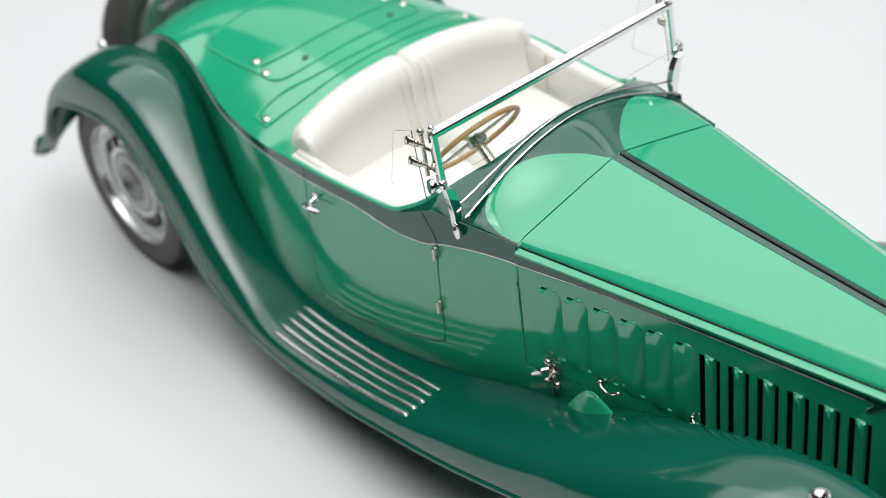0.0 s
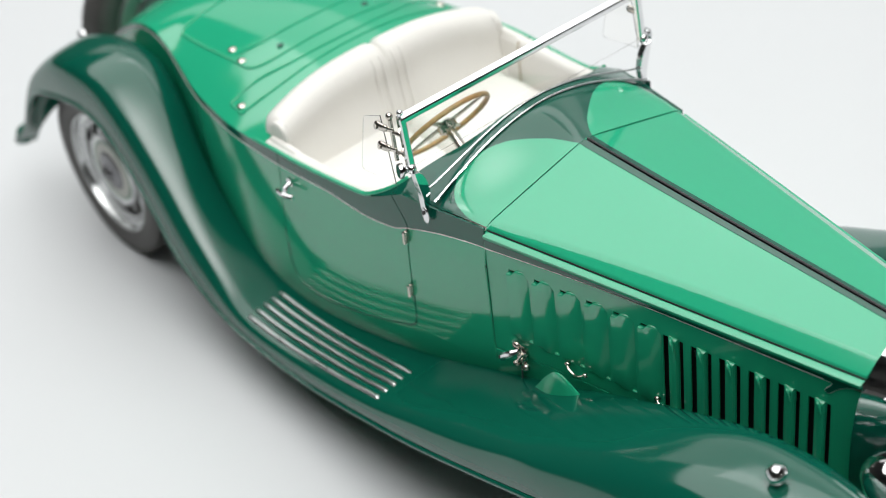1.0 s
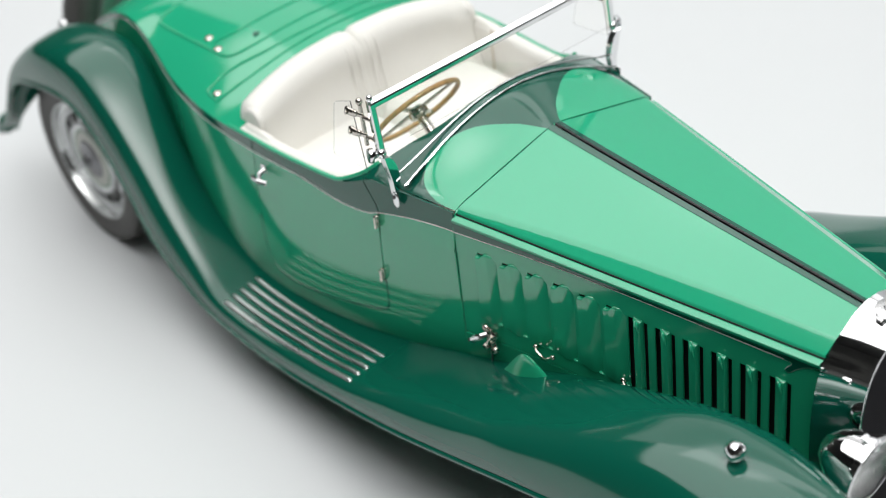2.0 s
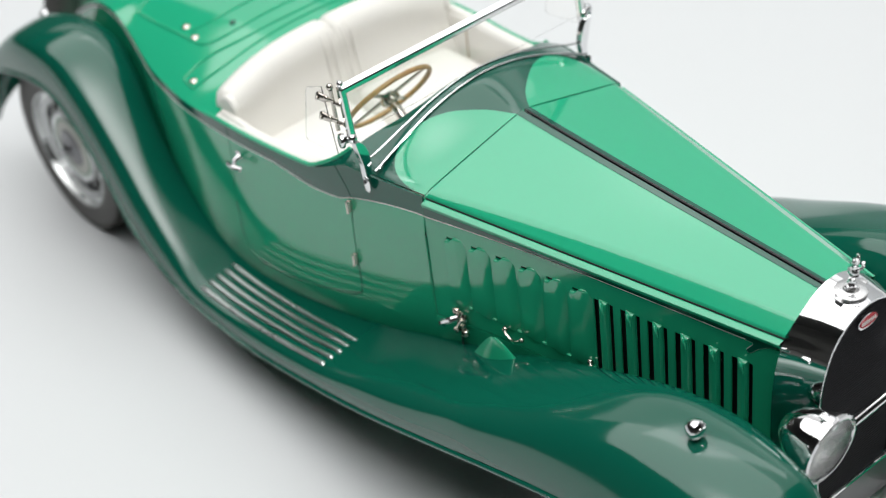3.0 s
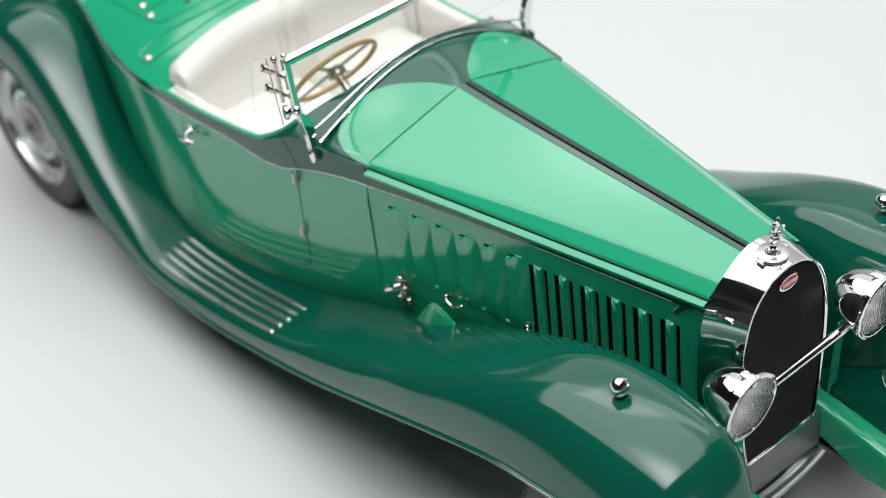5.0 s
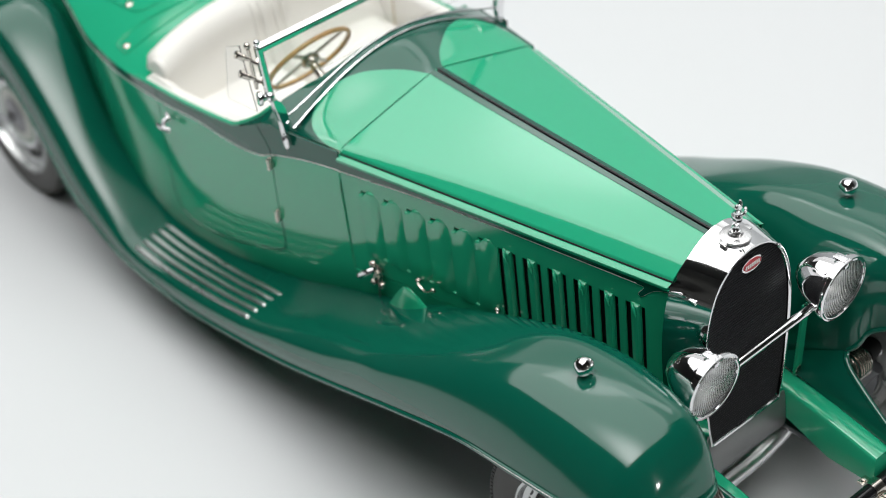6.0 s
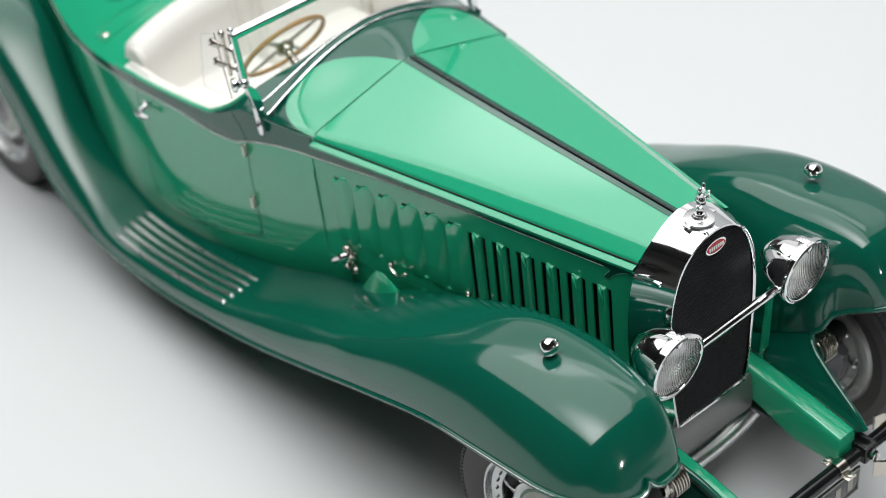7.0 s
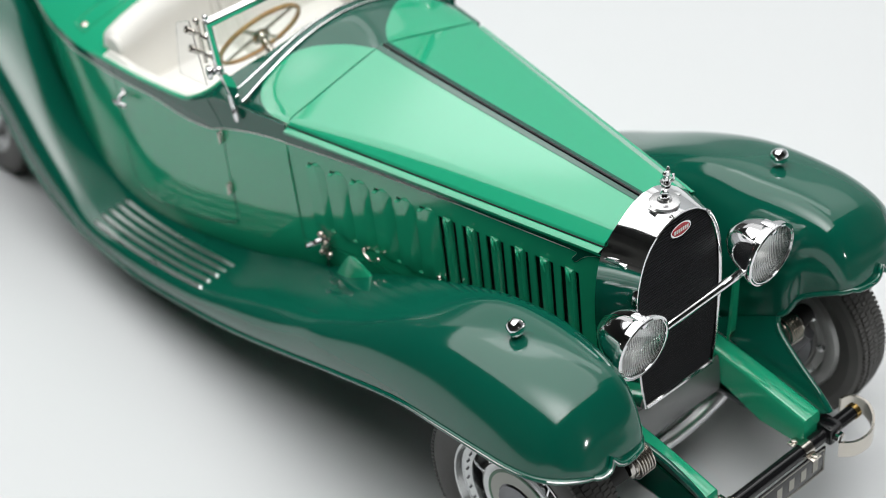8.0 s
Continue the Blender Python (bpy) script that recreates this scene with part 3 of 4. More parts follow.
def seat_back(s):
    """One backrest, bowed forward at its outer end; s = -1 near, 1 far."""
    rows = []
    for y in steps(0.0, 3.52, 36):
        t = y / 3.52
        e = min(1, min((t + 0.022) / 0.03, (1 - t) / 0.06))
        puff = math.sqrt(max(0, 1 - (1 - e) ** 2))
        bow = 0.55 * max(0, t - 0.3) ** 1.9
        top = 8.0 - 0.5 * t ** 2.4 - 0.16 * (1 - puff) - 0.12 * math.exp(-(y / 0.12) ** 2)
        prof = [(-0.40, 6.4), (-0.42, top - 0.4), (-0.32, top - 0.14), (-0.12, top - 0.02), (0.10, top), (0.32, top - 0.08), (0.50, top - 0.28),
                (0.56, top - 0.48), (0.565, top - 0.70), (0.59, top - 0.95), (0.70, top - 1.3), (0.86, 5.9), (0.94, 5.2), (-0.4, 5.2)]
        rows.append([(-4.28 + bow + dx * (0.75 + 0.25 * puff), s * y, z) for dx, z in prof])
    bm = grid(rows, close_v=True)
    bm.verts.ensure_lookup_table()
    for i0 in (0, (len(rows) - 1) * 14):
        bm.faces.new([bm.verts[i0 + k] for k in range(14)])
    return bm


def seat_cushion(s):
    rows = []
    for y in steps(0.1, 3.3, 18):
        t = (y - 0.1) / 3.2
        e = min(1, min(t, 1 - t) / 0.10)
        h = 0.55 + 0.45 * math.sqrt(max(0, 1 - (1 - e) ** 2))
        ring = []
        for k in range(16):
            a = 2 * math.pi * k / 16
            c, q = math.cos(a), math.sin(a)
            ring.append((-2.3 + 1.75 * np.sign(c) * abs(c) ** 0.5, s * y, 5.1 + 1.05 * h * np.sign(q) * abs(q) ** 0.5 + 0.1 * c))
        rows.append(ring)
    bm = grid(rows, close_v=True)
    bm.verts.ensure_lookup_table()
    for i0 in (0, (len(rows) - 1) * 16):
        bm.faces.new([bm.verts[i0 + k] for k in range(16)])
    return bm


for s in (-1, 1):
    part("backrest", seat_back(s), LEATHER, car, "plump cream leather backrest", angle=60)
    part("seat_cushion", seat_cushion(s), LEATHER, car, "plump cream leather cushion", angle=60)
    for d in (0.20, 0.44):
        pts = curve([(-4.2, s * d, 7.86), (-3.85, s * d, 7.78), (-3.68, s * d, 7.4), (-3.62, s * d, 6.9), (-3.48, s * d, 6.3), (-3.4, s * d, 5.7)], 16)
        part("pleat", tube(pts, 0.05, 8), LEATHER, car)
    cap = lathe([(0.30, -0.12), (0.36, -0.02), (0.34, 0.06), (0.28, 0.09), (0.24, 0.08), (0.0, 0.10)], (0, s, 0), (-3.78, s * 3.44, 7.16), 20)
    part("end_roll", cap, LEATHER, car, "rolled end of the backrest")
    pts = curve([(-4.0, s * 3.55, 6.98), (-3.1, s * 3.56, 7.0), (-2.7, s * 3.54, 6.95)], 8)
    part("rim_pad", tube(pts, [0.08, 0.11, 0.12, 0.12, 0.12, 0.12, 0.11, 0.09, 0.06], 10), LEATHER, car)

for s in (1,):
    seam = [(-2.62, s * 3.33, 7.12), (-2.60, s * 3.27, 7.0), (-2.58, s * 3.25, 6.6), (-2.55, s * 3.24, 5.6)]
    part("lining_seam", tube(curve(seam, 12), 0.022, 6), SEAM, car, "tan seam in the cream lining")
    part("rim_joint", tube([(-2.64, s * 3.80, 7.03), (-2.64, s * 3.62, 7.06)], 0.03, 6), DARK_GREEN, car)

# steering wheel
wheel_c, wheel_n = Vector((0.28, -1.5, 8.32)), Vector((-0.80, 0, 0.60))
side_v = Vector((0, 1, 0))
up_v = wheel_n.cross(side_v).normalized()
if up_v.z < 0:
    up_v = -up_v
ringpts = [wheel_c + 1.16 * (side_v * math.cos(a) + up_v * math.sin(a)) for a in [2 * math.pi * k / 48 for k in range(48)]]
rows = []
for i, p in enumerate(ringpts):
    out = (p - wheel_c).normalized()
    rows.append([p + 0.06 * (out * math.cos(t) + wheel_n * math.sin(t)) * (1 + 0.06 * (i % 2)) for t in [2 * math.pi * k / 10 for k in range(10)]])
steer = part("steering_wheel", grid(rows, close_u=True, close_v=True), WOOD, car, "tan wooden steering wheel rim")
for a in (45, 135, 225, 315):
    d = side_v * math.cos(radians(a)) + up_v * math.sin(radians(a))
    part("spoke", tube([wheel_c + d * 0.15, wheel_c + d * 1.12], [0.09, 0.06], 8, flat=0.5, up=tuple(wheel_n)), NICKEL, steer, "nickel spoke")
part("hub", lathe([(0.0, 0.10), (0.16, 0.08), (0.26, 0.0), (0.24, -0.14), (0.14, -0.2), (0, -0.2)], tuple(wheel_n), tuple(wheel_c), 16), NICKEL, steer, "nickel steering hub")
part("column", tube([wheel_c - wheel_n * 0.1, wheel_c - wheel_n * 1.9], 0.12, 10), NICKEL, steer, "nickel steering column")


# ---- windscreen ----
def arch(x, lift, rise, n=48):
    """A bowed strip on the scuttle whose ends stand a little off it."""
    w = hood_w(x) + 0.03
    return [(x, w * v, hood_top(x, w * v) + lift + rise * v ** 4) for v in steps(-1, 1, n)]


screen = part("windscreen", tube(arch(1.95, 0.02, 0.16), 0.036, 10, flat=0.8), CHROME, car, "chrome framed windscreen")
part("lower_strip", tube(arch(1.77, 0.07, 0.38), 0.03, 10, flat=0.8), CHROME, screen)
part("gasket", grid([[(x, y, hood_top(x, y) + 0.05) for y in steps(-3.2, 3.2, 40)] for x in steps(1.78, 1.95, 2)], flip=True), DARK_GREEN, screen)


def frame_bar(p, q, wide, deep, name, mat=SOFT_CHROME, label=""):
    """A flat bar between two points, its wide face to the front."""
    p, q = Vector(p), Vector(q)
    d = (q - p).normalized()
    front = (Vector((1, 0, 0.1)) - d * d.dot(Vector((1, 0, 0.1)))).normalized()
    s = d.cross(front).normalized()
    bm = bmesh.new()
    vs = [[bm.verts.new(c + s * a + front * b) for a, b in ((-wide, -deep), (wide, -deep), (wide, deep * 0.6), (wide * 0.6, deep), (-wide * 0.6, deep), (-wide, deep * 0.6))] for c in (p, q)]
    for k in range(6):
        bm.faces.new([vs[0][k], vs[0][(k + 1) % 6], vs[1][(k + 1) % 6], vs[1][k]])
    bm.faces.new(vs[0][::-1])
    bm.faces.new(vs[1])
    return part(name, bm, mat, screen, label, angle=25)


SX0, SX1, SZ0, SZ1, SY = 1.60, 1.44, 8.84, 9.98, 3.54
frame_bar((SX1, -SY - 0.06, SZ1), (SX1, SY + 0.06, SZ1), 0.085, 0.07, "top_rail")
part("top_bead", prism([(SX1 + u, -SY - 0.07, SZ1 + v) for u, v in ((-0.09, 0.10), (-0.07, 0.125), (0.06, 0.08), (0.085, 0.05), (0.085, 0.03), (-0.09, 0.03))], (0, 2 * SY + 0.14, 0)), SOFT_CHROME, screen, angle=25)
pane = part("glass_pane", block((-0.015, -SY + 0.05, -0.57), (0.015, SY - 0.05, 0.57)), GLASS, screen, "clear glass pane", smooth=False)
pane.matrix_local = pose((SX0 + SX1) / 200, 0, (SZ0 + SZ1) / 200, 0, -8, 0)
pane.visible_shadow = False
for s in (-1, 1):
    frame_bar((SX0, s * SY, SZ0 - 0.05), (SX1, s * SY, SZ1 + 0.05), 0.09, 0.06, "side_rail")
    out = curve([(3.64, 8.80), (3.56, 8.41), (3.49, 8.09), (3.47, 7.86), (3.45, 7.66)], 14)
    inn = curve([(3.49, 8.77), (3.36, 8.60), (3.27, 8.30), (3.27, 8.02), (3.33, 7.78), (3.43, 7.64)], 14)
    rows = []
    for a, b in zip(out, inn):
        rows.append([(1.66, s * a[0], a[1]), (1.80, s * a[0], a[1]), (1.815, s * (a[0] - 0.015), a[1]), (1.815, s * (b[0] + 0.015), b[1]), (1.80, s * b[0], b[1]), (1.66, s * b[0], b[1])])
    b = grid(rows, close_v=True)
    b.verts.ensure_lookup_table()
    b.faces.new([b.verts[k] for k in range(6)]), b.faces.new([b.verts[len(b.verts) - 6 + k] for k in range(6)])
    part("foot", b, CHROME, screen, "curved chrome windscreen foot", angle=40)
    part("foot_pad", ball((1.82, s * 3.47, 7.60), 0.13, squash=(0.95, 0.35, 1.75)), CHROME, screen)
    part("foot_rivet", lathe([(0.05, 0.0), (0.05, 0.03), (0.0, 0.04)], (0, s, 0.2), (1.82, s * 3.505, 7.70), 10), BLACK, screen)
    kn = lathe([(0.0, 0.12), (0.16, 0.12), (0.18, 0.08), (0.18, 0.02), (0.1, 0.0), (0.06, -0.16), (0.0, -0.16)], (-0.35, s * 0.93, 0.1), (1.52, s * 3.70, 8.80), 9)
    part("clamp_knob", kn, CHROME, screen, "fluted chrome clamp knob")
    part("pivot", ball((1.62, s * 3.56, 8.82), 0.12), CHROME, screen)
    part("finial", ball((SX1, s * (SY + 0.02), SZ1 + 0.20), 0.075), CHROME, screen)
    rod = tube([(1.36, s * 3.72, 9.0), (1.28, s * 3.72, 10.02)], 0.05, 8)
    ball((1.27, s * 3.72, 10.10), 0.085, bm=rod)
    part("wing_rod", rod, NICKEL, screen, "slim nickel rod with a ball end")
    wing = bmesh.new()
    pts = [(0.34, 9.66), (0.40, 9.74), (0.98, 10.0), (1.26, 8.32), (0.10, 8.16), (0.04, 8.24)]
    near = [wing.verts.new((x, s * 3.76, z)) for x, z in pts]
    far = [wing.verts.new((x, s * 3.735, z)) for x, z in pts]
    wing.faces.new(near), wing.faces.new(far[::-1])
    for k in range(6):
        wing.faces.new([near[k], far[k], far[(k + 1) % 6], near[(k + 1) % 6]])
    wp = part("wind_wing", wing, GLASS, screen, "small clear glass wind wing", smooth=False)
    wp.visible_shadow = False
    for z in (9.78, 9.28):
        x = 1.30 - (z - 10) * 0.08
        b = tube(curve([(x + 0.04, s * 3.72, z), (x - 0.10, s * 3.77, z), (x - 0.26, s * 3.80, z - 0.01), (x - 0.42, s * 3.80, z - 0.02), (x - 0.50, s * 3.79, z - 0.02)], 12),
                 [0.05, 0.055, 0.06, 0.065, 0.08, 0.09, 0.10, 0.10, 0.10, 0.095, 0.085, 0.06, 0.02], 12, flat=0.7, up=(0, 1, 0))
        ball((x - 0.13, s * 3.80, z + 0.03), 0.075, bm=b, squash=(1, 0.8, 1))
        lathe([(0.05, 0.0), (0.05, 0.03), (0.0, 0.035)], (0, s, 0), (x - 0.36, s * 3.88, z - 0.02), 10, bm=b)
        tube([(x + 0.02, s * 3.72, z - 0.06), (SX1 + 0.03, s * SY, z - 0.2)], 0.05, 8, bm=b)
        part("wing_clamp", b, NICKEL, screen, "nickel clamp with two bolts")

# ---- mudguards and running boards, one sweep on each side ----
CREST = [(-16.75, 4.72, 1.55), (-15.95, 4.66, 2.42), (-15.45, 4.55, 3.55), (-14.42, 4.2, 5.15), (-12.8, 3.8, 6.42), (-10.6, 3.75, 6.75), (-9.2, 3.85, 6.2), (-7.9, 4.1, 5.02), (-6.7, 4.45, 3.8), (-5.4, 4.5, 2.78), (-4.0, 4.5, 2.28), (-1.5, 4.5, 2.42), (1.2, 4.5, 2.93), (3.2, 4.5, 3.64), (5.2, 4.22, 4.46), (7.2, 3.94, 5.43), (9.2, 3.77, 6.45), (10.9, 3.65, 7.1), (12.3, 3.65, 7.27), (13.5, 3.66, 7.25), (14.36, 3.6, 7.03), (14.79, 3.64, 6.54), (15.02, 3.86, 6.03), (15.16, 3.98, 5.66)]
OUTER = [(-16.60, 5.02, 1.85), (-15.85, 4.94, 2.5), (-15.1, 5.05, 3.45), (-14.15, 5.05, 4.6), (-12.2, 5.1, 5.3), (-10.7, 5.1, 5.45), (-9.4, 5.15, 4.95), (-8.2, 5.2, 3.9), (-7.0, 5.3, 2.75), (-5.6, 5.32, 1.95), (-4.0, 5.4, 1.75), (-1.5, 5.42, 1.85), (1.2, 5.42, 2.32), (3.3, 5.45, 2.85), (5.47, 5.5, 3.57), (7.86, 5.59, 4.45), (10.1, 5.66, 5.2), (11.75, 5.73, 5.53), (12.94, 5.75, 5.7), (13.77, 5.7, 5.75), (14.34, 5.55, 5.76), (14.73, 5.27, 5.73), (14.98, 4.93, 5.69), (15.07, 4.6, 5.61)]
INNER = [(-16.50, 4.42, 1.58), (-15.8, 4.42, 2.42), (-14.8, 4.1, 3.5), (-13.6, 3.0, 4.6), (-12.1, 2.5, 5.0), (-10.6, 2.6, 5.5), (-9.2, 2.9, 5.0), (-7.8, 3.35, 4.1), (-6.6, 3.5, 3.1), (-5.3, 3.55, 2.5), (-4.0, 3.55, 2.26), (-1.5, 3.5, 2.4), (1.2, 3.15, 2.93), (3.2, 2.9, 3.5), (5.2, 2.55, 3.9), (7.2, 2.3, 4.25), (9.2, 2.4, 4.4), (10.9, 2.38, 4.0), (12.3, 2.24, 3.85), (13.70, 2.52, 4.56), (14.02, 2.78, 5.08), (14.45, 2.95, 5.35), (14.88, 3.1, 5.54), (15.08, 3.3, 5.62)]
BOX = [2.2, 2.2, 2.2, 2.3, 2.3, 2.3, 2.3, 2.4, 2.6, 3.2, 4.0, 4.5, 4.5, 3.6, 2.8, 2.5, 2.4, 2.3, 2.3, 2.3, 2.4, 2.6, 2.6, 2.4]


BOX_IN = [2.2, 2.2, 2.2, 2.2, 2.2, 2.2, 2.2, 2.4, 2.6, 3.2, 4.0, 4.5, 4.0, 2.9, 2.5, 2.5, 2.7, 2.85, 2.9, 2.95, 3.1, 3.5, 3.6, 2.8]


SHOULDER = [0, 0, 0.5, 1, 1, 1, 1, 0.9, 0.5, 0.1, 0, 0, 0, 0.1, 0.6, 1.2, 1.6, 1.9, 2, 2, 2, 2, 1.6, 1]
NOSE = table((0, 0), (0.2, 0.02), (0.4, 0.052), (0.55, 0.108), (0.7, 0.23), (0.85, 0.48), (0.93, 0.71), (1.0, 1.0))
SLOPE = table((0, 0), (0.2, 0.02), (0.4, 0.05), (0.58, 0.09), (0.72, 0.145), (0.84, 0.235), (0.93, 0.42), (0.98, 0.68), (1.0, 1.0))


def mudguard(n=150, m=20):
    c, o, i = curve(CREST, n), curve(OUTER, n), curve(INNER, n)
    box = curve(list(zip(BOX, BOX_IN, SHOULDER)), n)
    rows = []
    for j, (C, O, I, b) in enumerate(zip(c, o, i, box)):
        even = min(max((j / n - 0.93) / 0.05, 0), 1)
        e = 2 / b[1]
        row = []
        for k in range(m, 0, -1):
            a = math.pi / 2 * k / m
            s = math.sin(a) ** e * (1 - even) + k / m * even
            q = 1 - max(0, 1 - s ** (2 / e)) ** (e / 2)
            row.append((C[0] + (I[0] - C[0]) * q, C[1] + (I[1] - C[1]) * s, C[2] + (I[2] - C[2]) * q))
        e = 2 / b[0]
        for k in range(m + 1):
            a = math.pi / 2 * k / m
            s = math.sin(a) ** e * (1 - even) + k / m * even
            q = 1 - max(0, 1 - s ** (2 / e)) ** (e / 2)
            q = q + (SLOPE(s) - q) * min(max(b[2], 0), 1)
            q = q + (NOSE(s) - q) * min(max(b[2] - 1, 0), 1)
            row.append((C[0] + (O[0] - C[0]) * q, C[1] + (O[1] - C[1]) * s, C[2] + (O[2] - C[2]) * q))
        rows.append([(p[0], -p[1], p[2]) for p in row])
    return rows


GUARD = mudguard()
# the front lip flares out a little and has a pointed notch with a crease above it
lip_rows = []
for out, down in ((0.0, 0.0), (0.012, 0.05), (0.04, 0.09), (0.085, 0.115)):
    lip_rows.append([(p[0] + out * math.sin(math.pi * k / 40) ** 0.5, p[1], p[2] - (down - 0.06) * math.sin(math.pi * k / 40) ** 0.5) for k, p in enumerate(GUARD[-1])])
GUARD[-1:] = lip_rows
for r, k in zip(GUARD[-9:], (0.04, 0.12, 0.24, 0.38, 0.54, 0.7, 0.82, 0.92, 1.0)):
    r[:] = [(p[0] - 0.10 * k * math.exp(-abs(p[1] + 4.13) / 0.10), p[1], p[2] + 0.24 * k * math.exp(-abs(p[1] + 4.13) / 0.10)) for p in r]
guards = both("mudguard", grid(GUARD), DARK_GREEN, car, "sweeping dark green mudguard and running board", thick=0.06, angle=60, axis=(-4.2, 1.0))
for s, g in zip((1, -1), guards):
    edge = [(r[-1][0], s * r[-1][1], r[-1][2]) for r in GUARD]
    lip = [(p[0], s * p[1], p[2]) for p in GUARD[-1][::-1]]
    inner = [(r[0][0], s * r[0][1], r[0][2]) for r in GUARD[::-1] if r[0][0] > 13.68 and r[0][2] > 4.5]
    part("edge_bead", tube(edge + lip[1:] + inner[1:], 0.066, 10), DARK_GREEN, g, "rolled edge of the mudguard")
    part("mudguard_tip", ball((-16.48, -4.74 * s, 1.98), 0.36, n=20, squash=(0.45, 0.85, 1.0)), DARK_GREEN, g)
    run = edge + lip[1:]
    trim = [(p[0] + (0.04 if p[0] > 14.6 else 0.0), p[1] * 1.007, p[2] + 0.03) for p in run]
    part("edge_trim", tube(trim, 0.017, 8), ALU, g, "thin bright metal edge trim")
    # five ribbed treads on the running board
    for k in range(5):
        y = -4.02 - 0.275 * k
        pts = []
        for x in steps(-4.15 + 0.04 * k, 1.25 + 0.02 * k, 26):
            c = min(GUARD[45:100], key=lambda r: abs(r[20][0] - x))
            q = min(c, key=lambda p: abs(p[1] - y))
            pts.append([x, s * y, q[2] + 0.03])
        zz = np.convolve([pts[0][2]] * 3 + [p[2] for p in pts] + [pts[-1][2]] * 3, [1 / 7] * 7, "valid")
        pts = [(p[0], p[1], z) for p, z in zip(pts, zz)]
        pts = [(pts[0][0] - 0.05, pts[0][1], pts[0][2] - 0.05)] + pts + [(pts[-1][0] + 0.05, pts[-1][1], pts[-1][2] - 0.05)]
        part("tread_strip", tube(pts, 0.062, 10, flat=0.8), ALU, g, "polished aluminium tread strip")
    # side lamp on top
    lx, ly, lz = 12.32, -4.0 * s, 7.13
    lamp = part("side_lamp", lathe([(0.19, 0.0), (0.19, 0.03), (0.12, 0.07), (0.075, 0.12), (0.08, 0.18)], (0.1, 0, 1), (lx - 0.02, ly, lz - 0.01), 18), CHROME, car, "little chrome side lamp")
    part("shell", lathe([(0.0, -0.24), (0.06, -0.232), (0.12, -0.20), (0.17, -0.14), (0.20, -0.06), (0.208, 0.0), (0.205, 0.05), (0.19, 0.07)], (1, 0, 0.05), (lx + 0.02, ly, lz + 0.34), 28), CHROME, lamp, angle=70)
    part("lens", lathe([(0.19, 0.07), (0.15, 0.12), (0.08, 0.15), (0.0, 0.16)], (1, 0, 0.05), (lx + 0.02, ly, lz + 0.34), 28), CHROME, lamp, "shiny side lamp lens", angle=70)
# panel between mudguard and frame rail
val = [[(11.9, -1.94, 3.74), (12.6, -2.24, 4.05), (13.70, -2.50, 4.54)], [(12.9, -1.92, 3.68), (13.3, -2.14, 4.0), (13.76, -2.42, 4.41)],
       [(13.5, -1.92, 3.58), (13.7, -2.04, 3.9), (13.97, -2.30, 4.28)], [(14.4, -1.92, 3.38), (14.5, -1.97, 3.68), (14.64, -2.12, 3.97)],
       [(15.1, -1.92, 3.18), (15.2, -1.96, 3.38), (15.38, -2.01, 3.55)], [(15.4, -1.93, 3.08), (15.55, -1.94, 3.18), (15.7, -1.97, 3.28)]]
val = [curve(r, 6) for r in val]
val = list(map(list, zip(*[curve([r[k] for r in val], 16) for k in range(7)])))
both("valance", grid(val), DARK_GREEN, car, "dark green valance panel", thick=0.04)
both("valance_skirt", grid([[(x, -1.955, z) for z in steps(2.5, 3.66 - 0.5 * max(0, (x - 12.0) / 3.45) ** 1.6, 4)] for x in steps(11.8, 15.42, 16)]), DARK_GREEN, car, thick=0.02)
both("valance_bead", tube([r[-1] for r in val], 0.07, 10), DARK_GREEN, car)

# ---- chassis ----
part("underside", block((-13.5, -2.9, 1.7), (11.0, 2.9, 2.4), 0.1), BLACK_AND_SHADE, car, "black underside of the chassis")


def dumb_iron():
    rows = []
    for x in steps(10.5, 15.45, 24):
        t = (x - 12.0) / 3.45
        top = 3.72 - 0.50 * max(0, t) ** 1.6
        low = np.interp(x, [10.5, 12.2, 13.2, 14.2, 15.45], [2.9, 3.05, 2.78, 2.42, 2.45])
        y0, y1 = -1.93, -1.40
        b = 0.08
        rows.append([(x, y0, low), (x, y0, top - b), (x, y0 + 0.03, top - 0.02), (x, y0 + b, top), (x, y1 - b, top), (x, y1 - 0.03, top - 0.02), (x, y1, top - b), (x, y1, low)])
    bm = grid(rows, close_v=True)
    bm.verts.ensure_lookup_table()
    bm.faces.new([bm.verts[len(bm.verts) - 8 + k] for k in range(8)])
    return bm


both("frame_rail", dumb_iron(), LIGHT_GREEN, car, "light green front frame rail", angle=50)
APRON = material("grey_metal", (0.27, 0.27, 0.27), 0.36, 0.9, var=0.1, bump=0.1)
axle = curve([(12.0, -3.9, 2.55), (12.4, -2.8, 2.4), (12.75, -1.6, 2.1), (12.85, 0, 2.0), (12.75, 1.6, 2.1), (12.4, 2.8, 2.3), (12.0, 3.9, 2.55)], 36)
part("front_axle", tube(axle, 0.22, 14), ALU, car, "bowed polished steel front axle")
apron = [[(x, y, z) for y in steps(-1.38, 1.38, 10)] for x, z in ((12.93, 3.62), (12.97, 3.5), (13.0, 3.2), (13.02, 2.85), (12.98, 2.6), (12.9, 2.5))]
part("front_apron", grid(apron), APRON, car, "smooth grey metal apron under the radiator", thick=0.03)
part("rear_axle", tube([(-11.95, -3.9, 2.55), (-11.95, 3.9, 2.55)], 0.3, 12), STEEL, car)
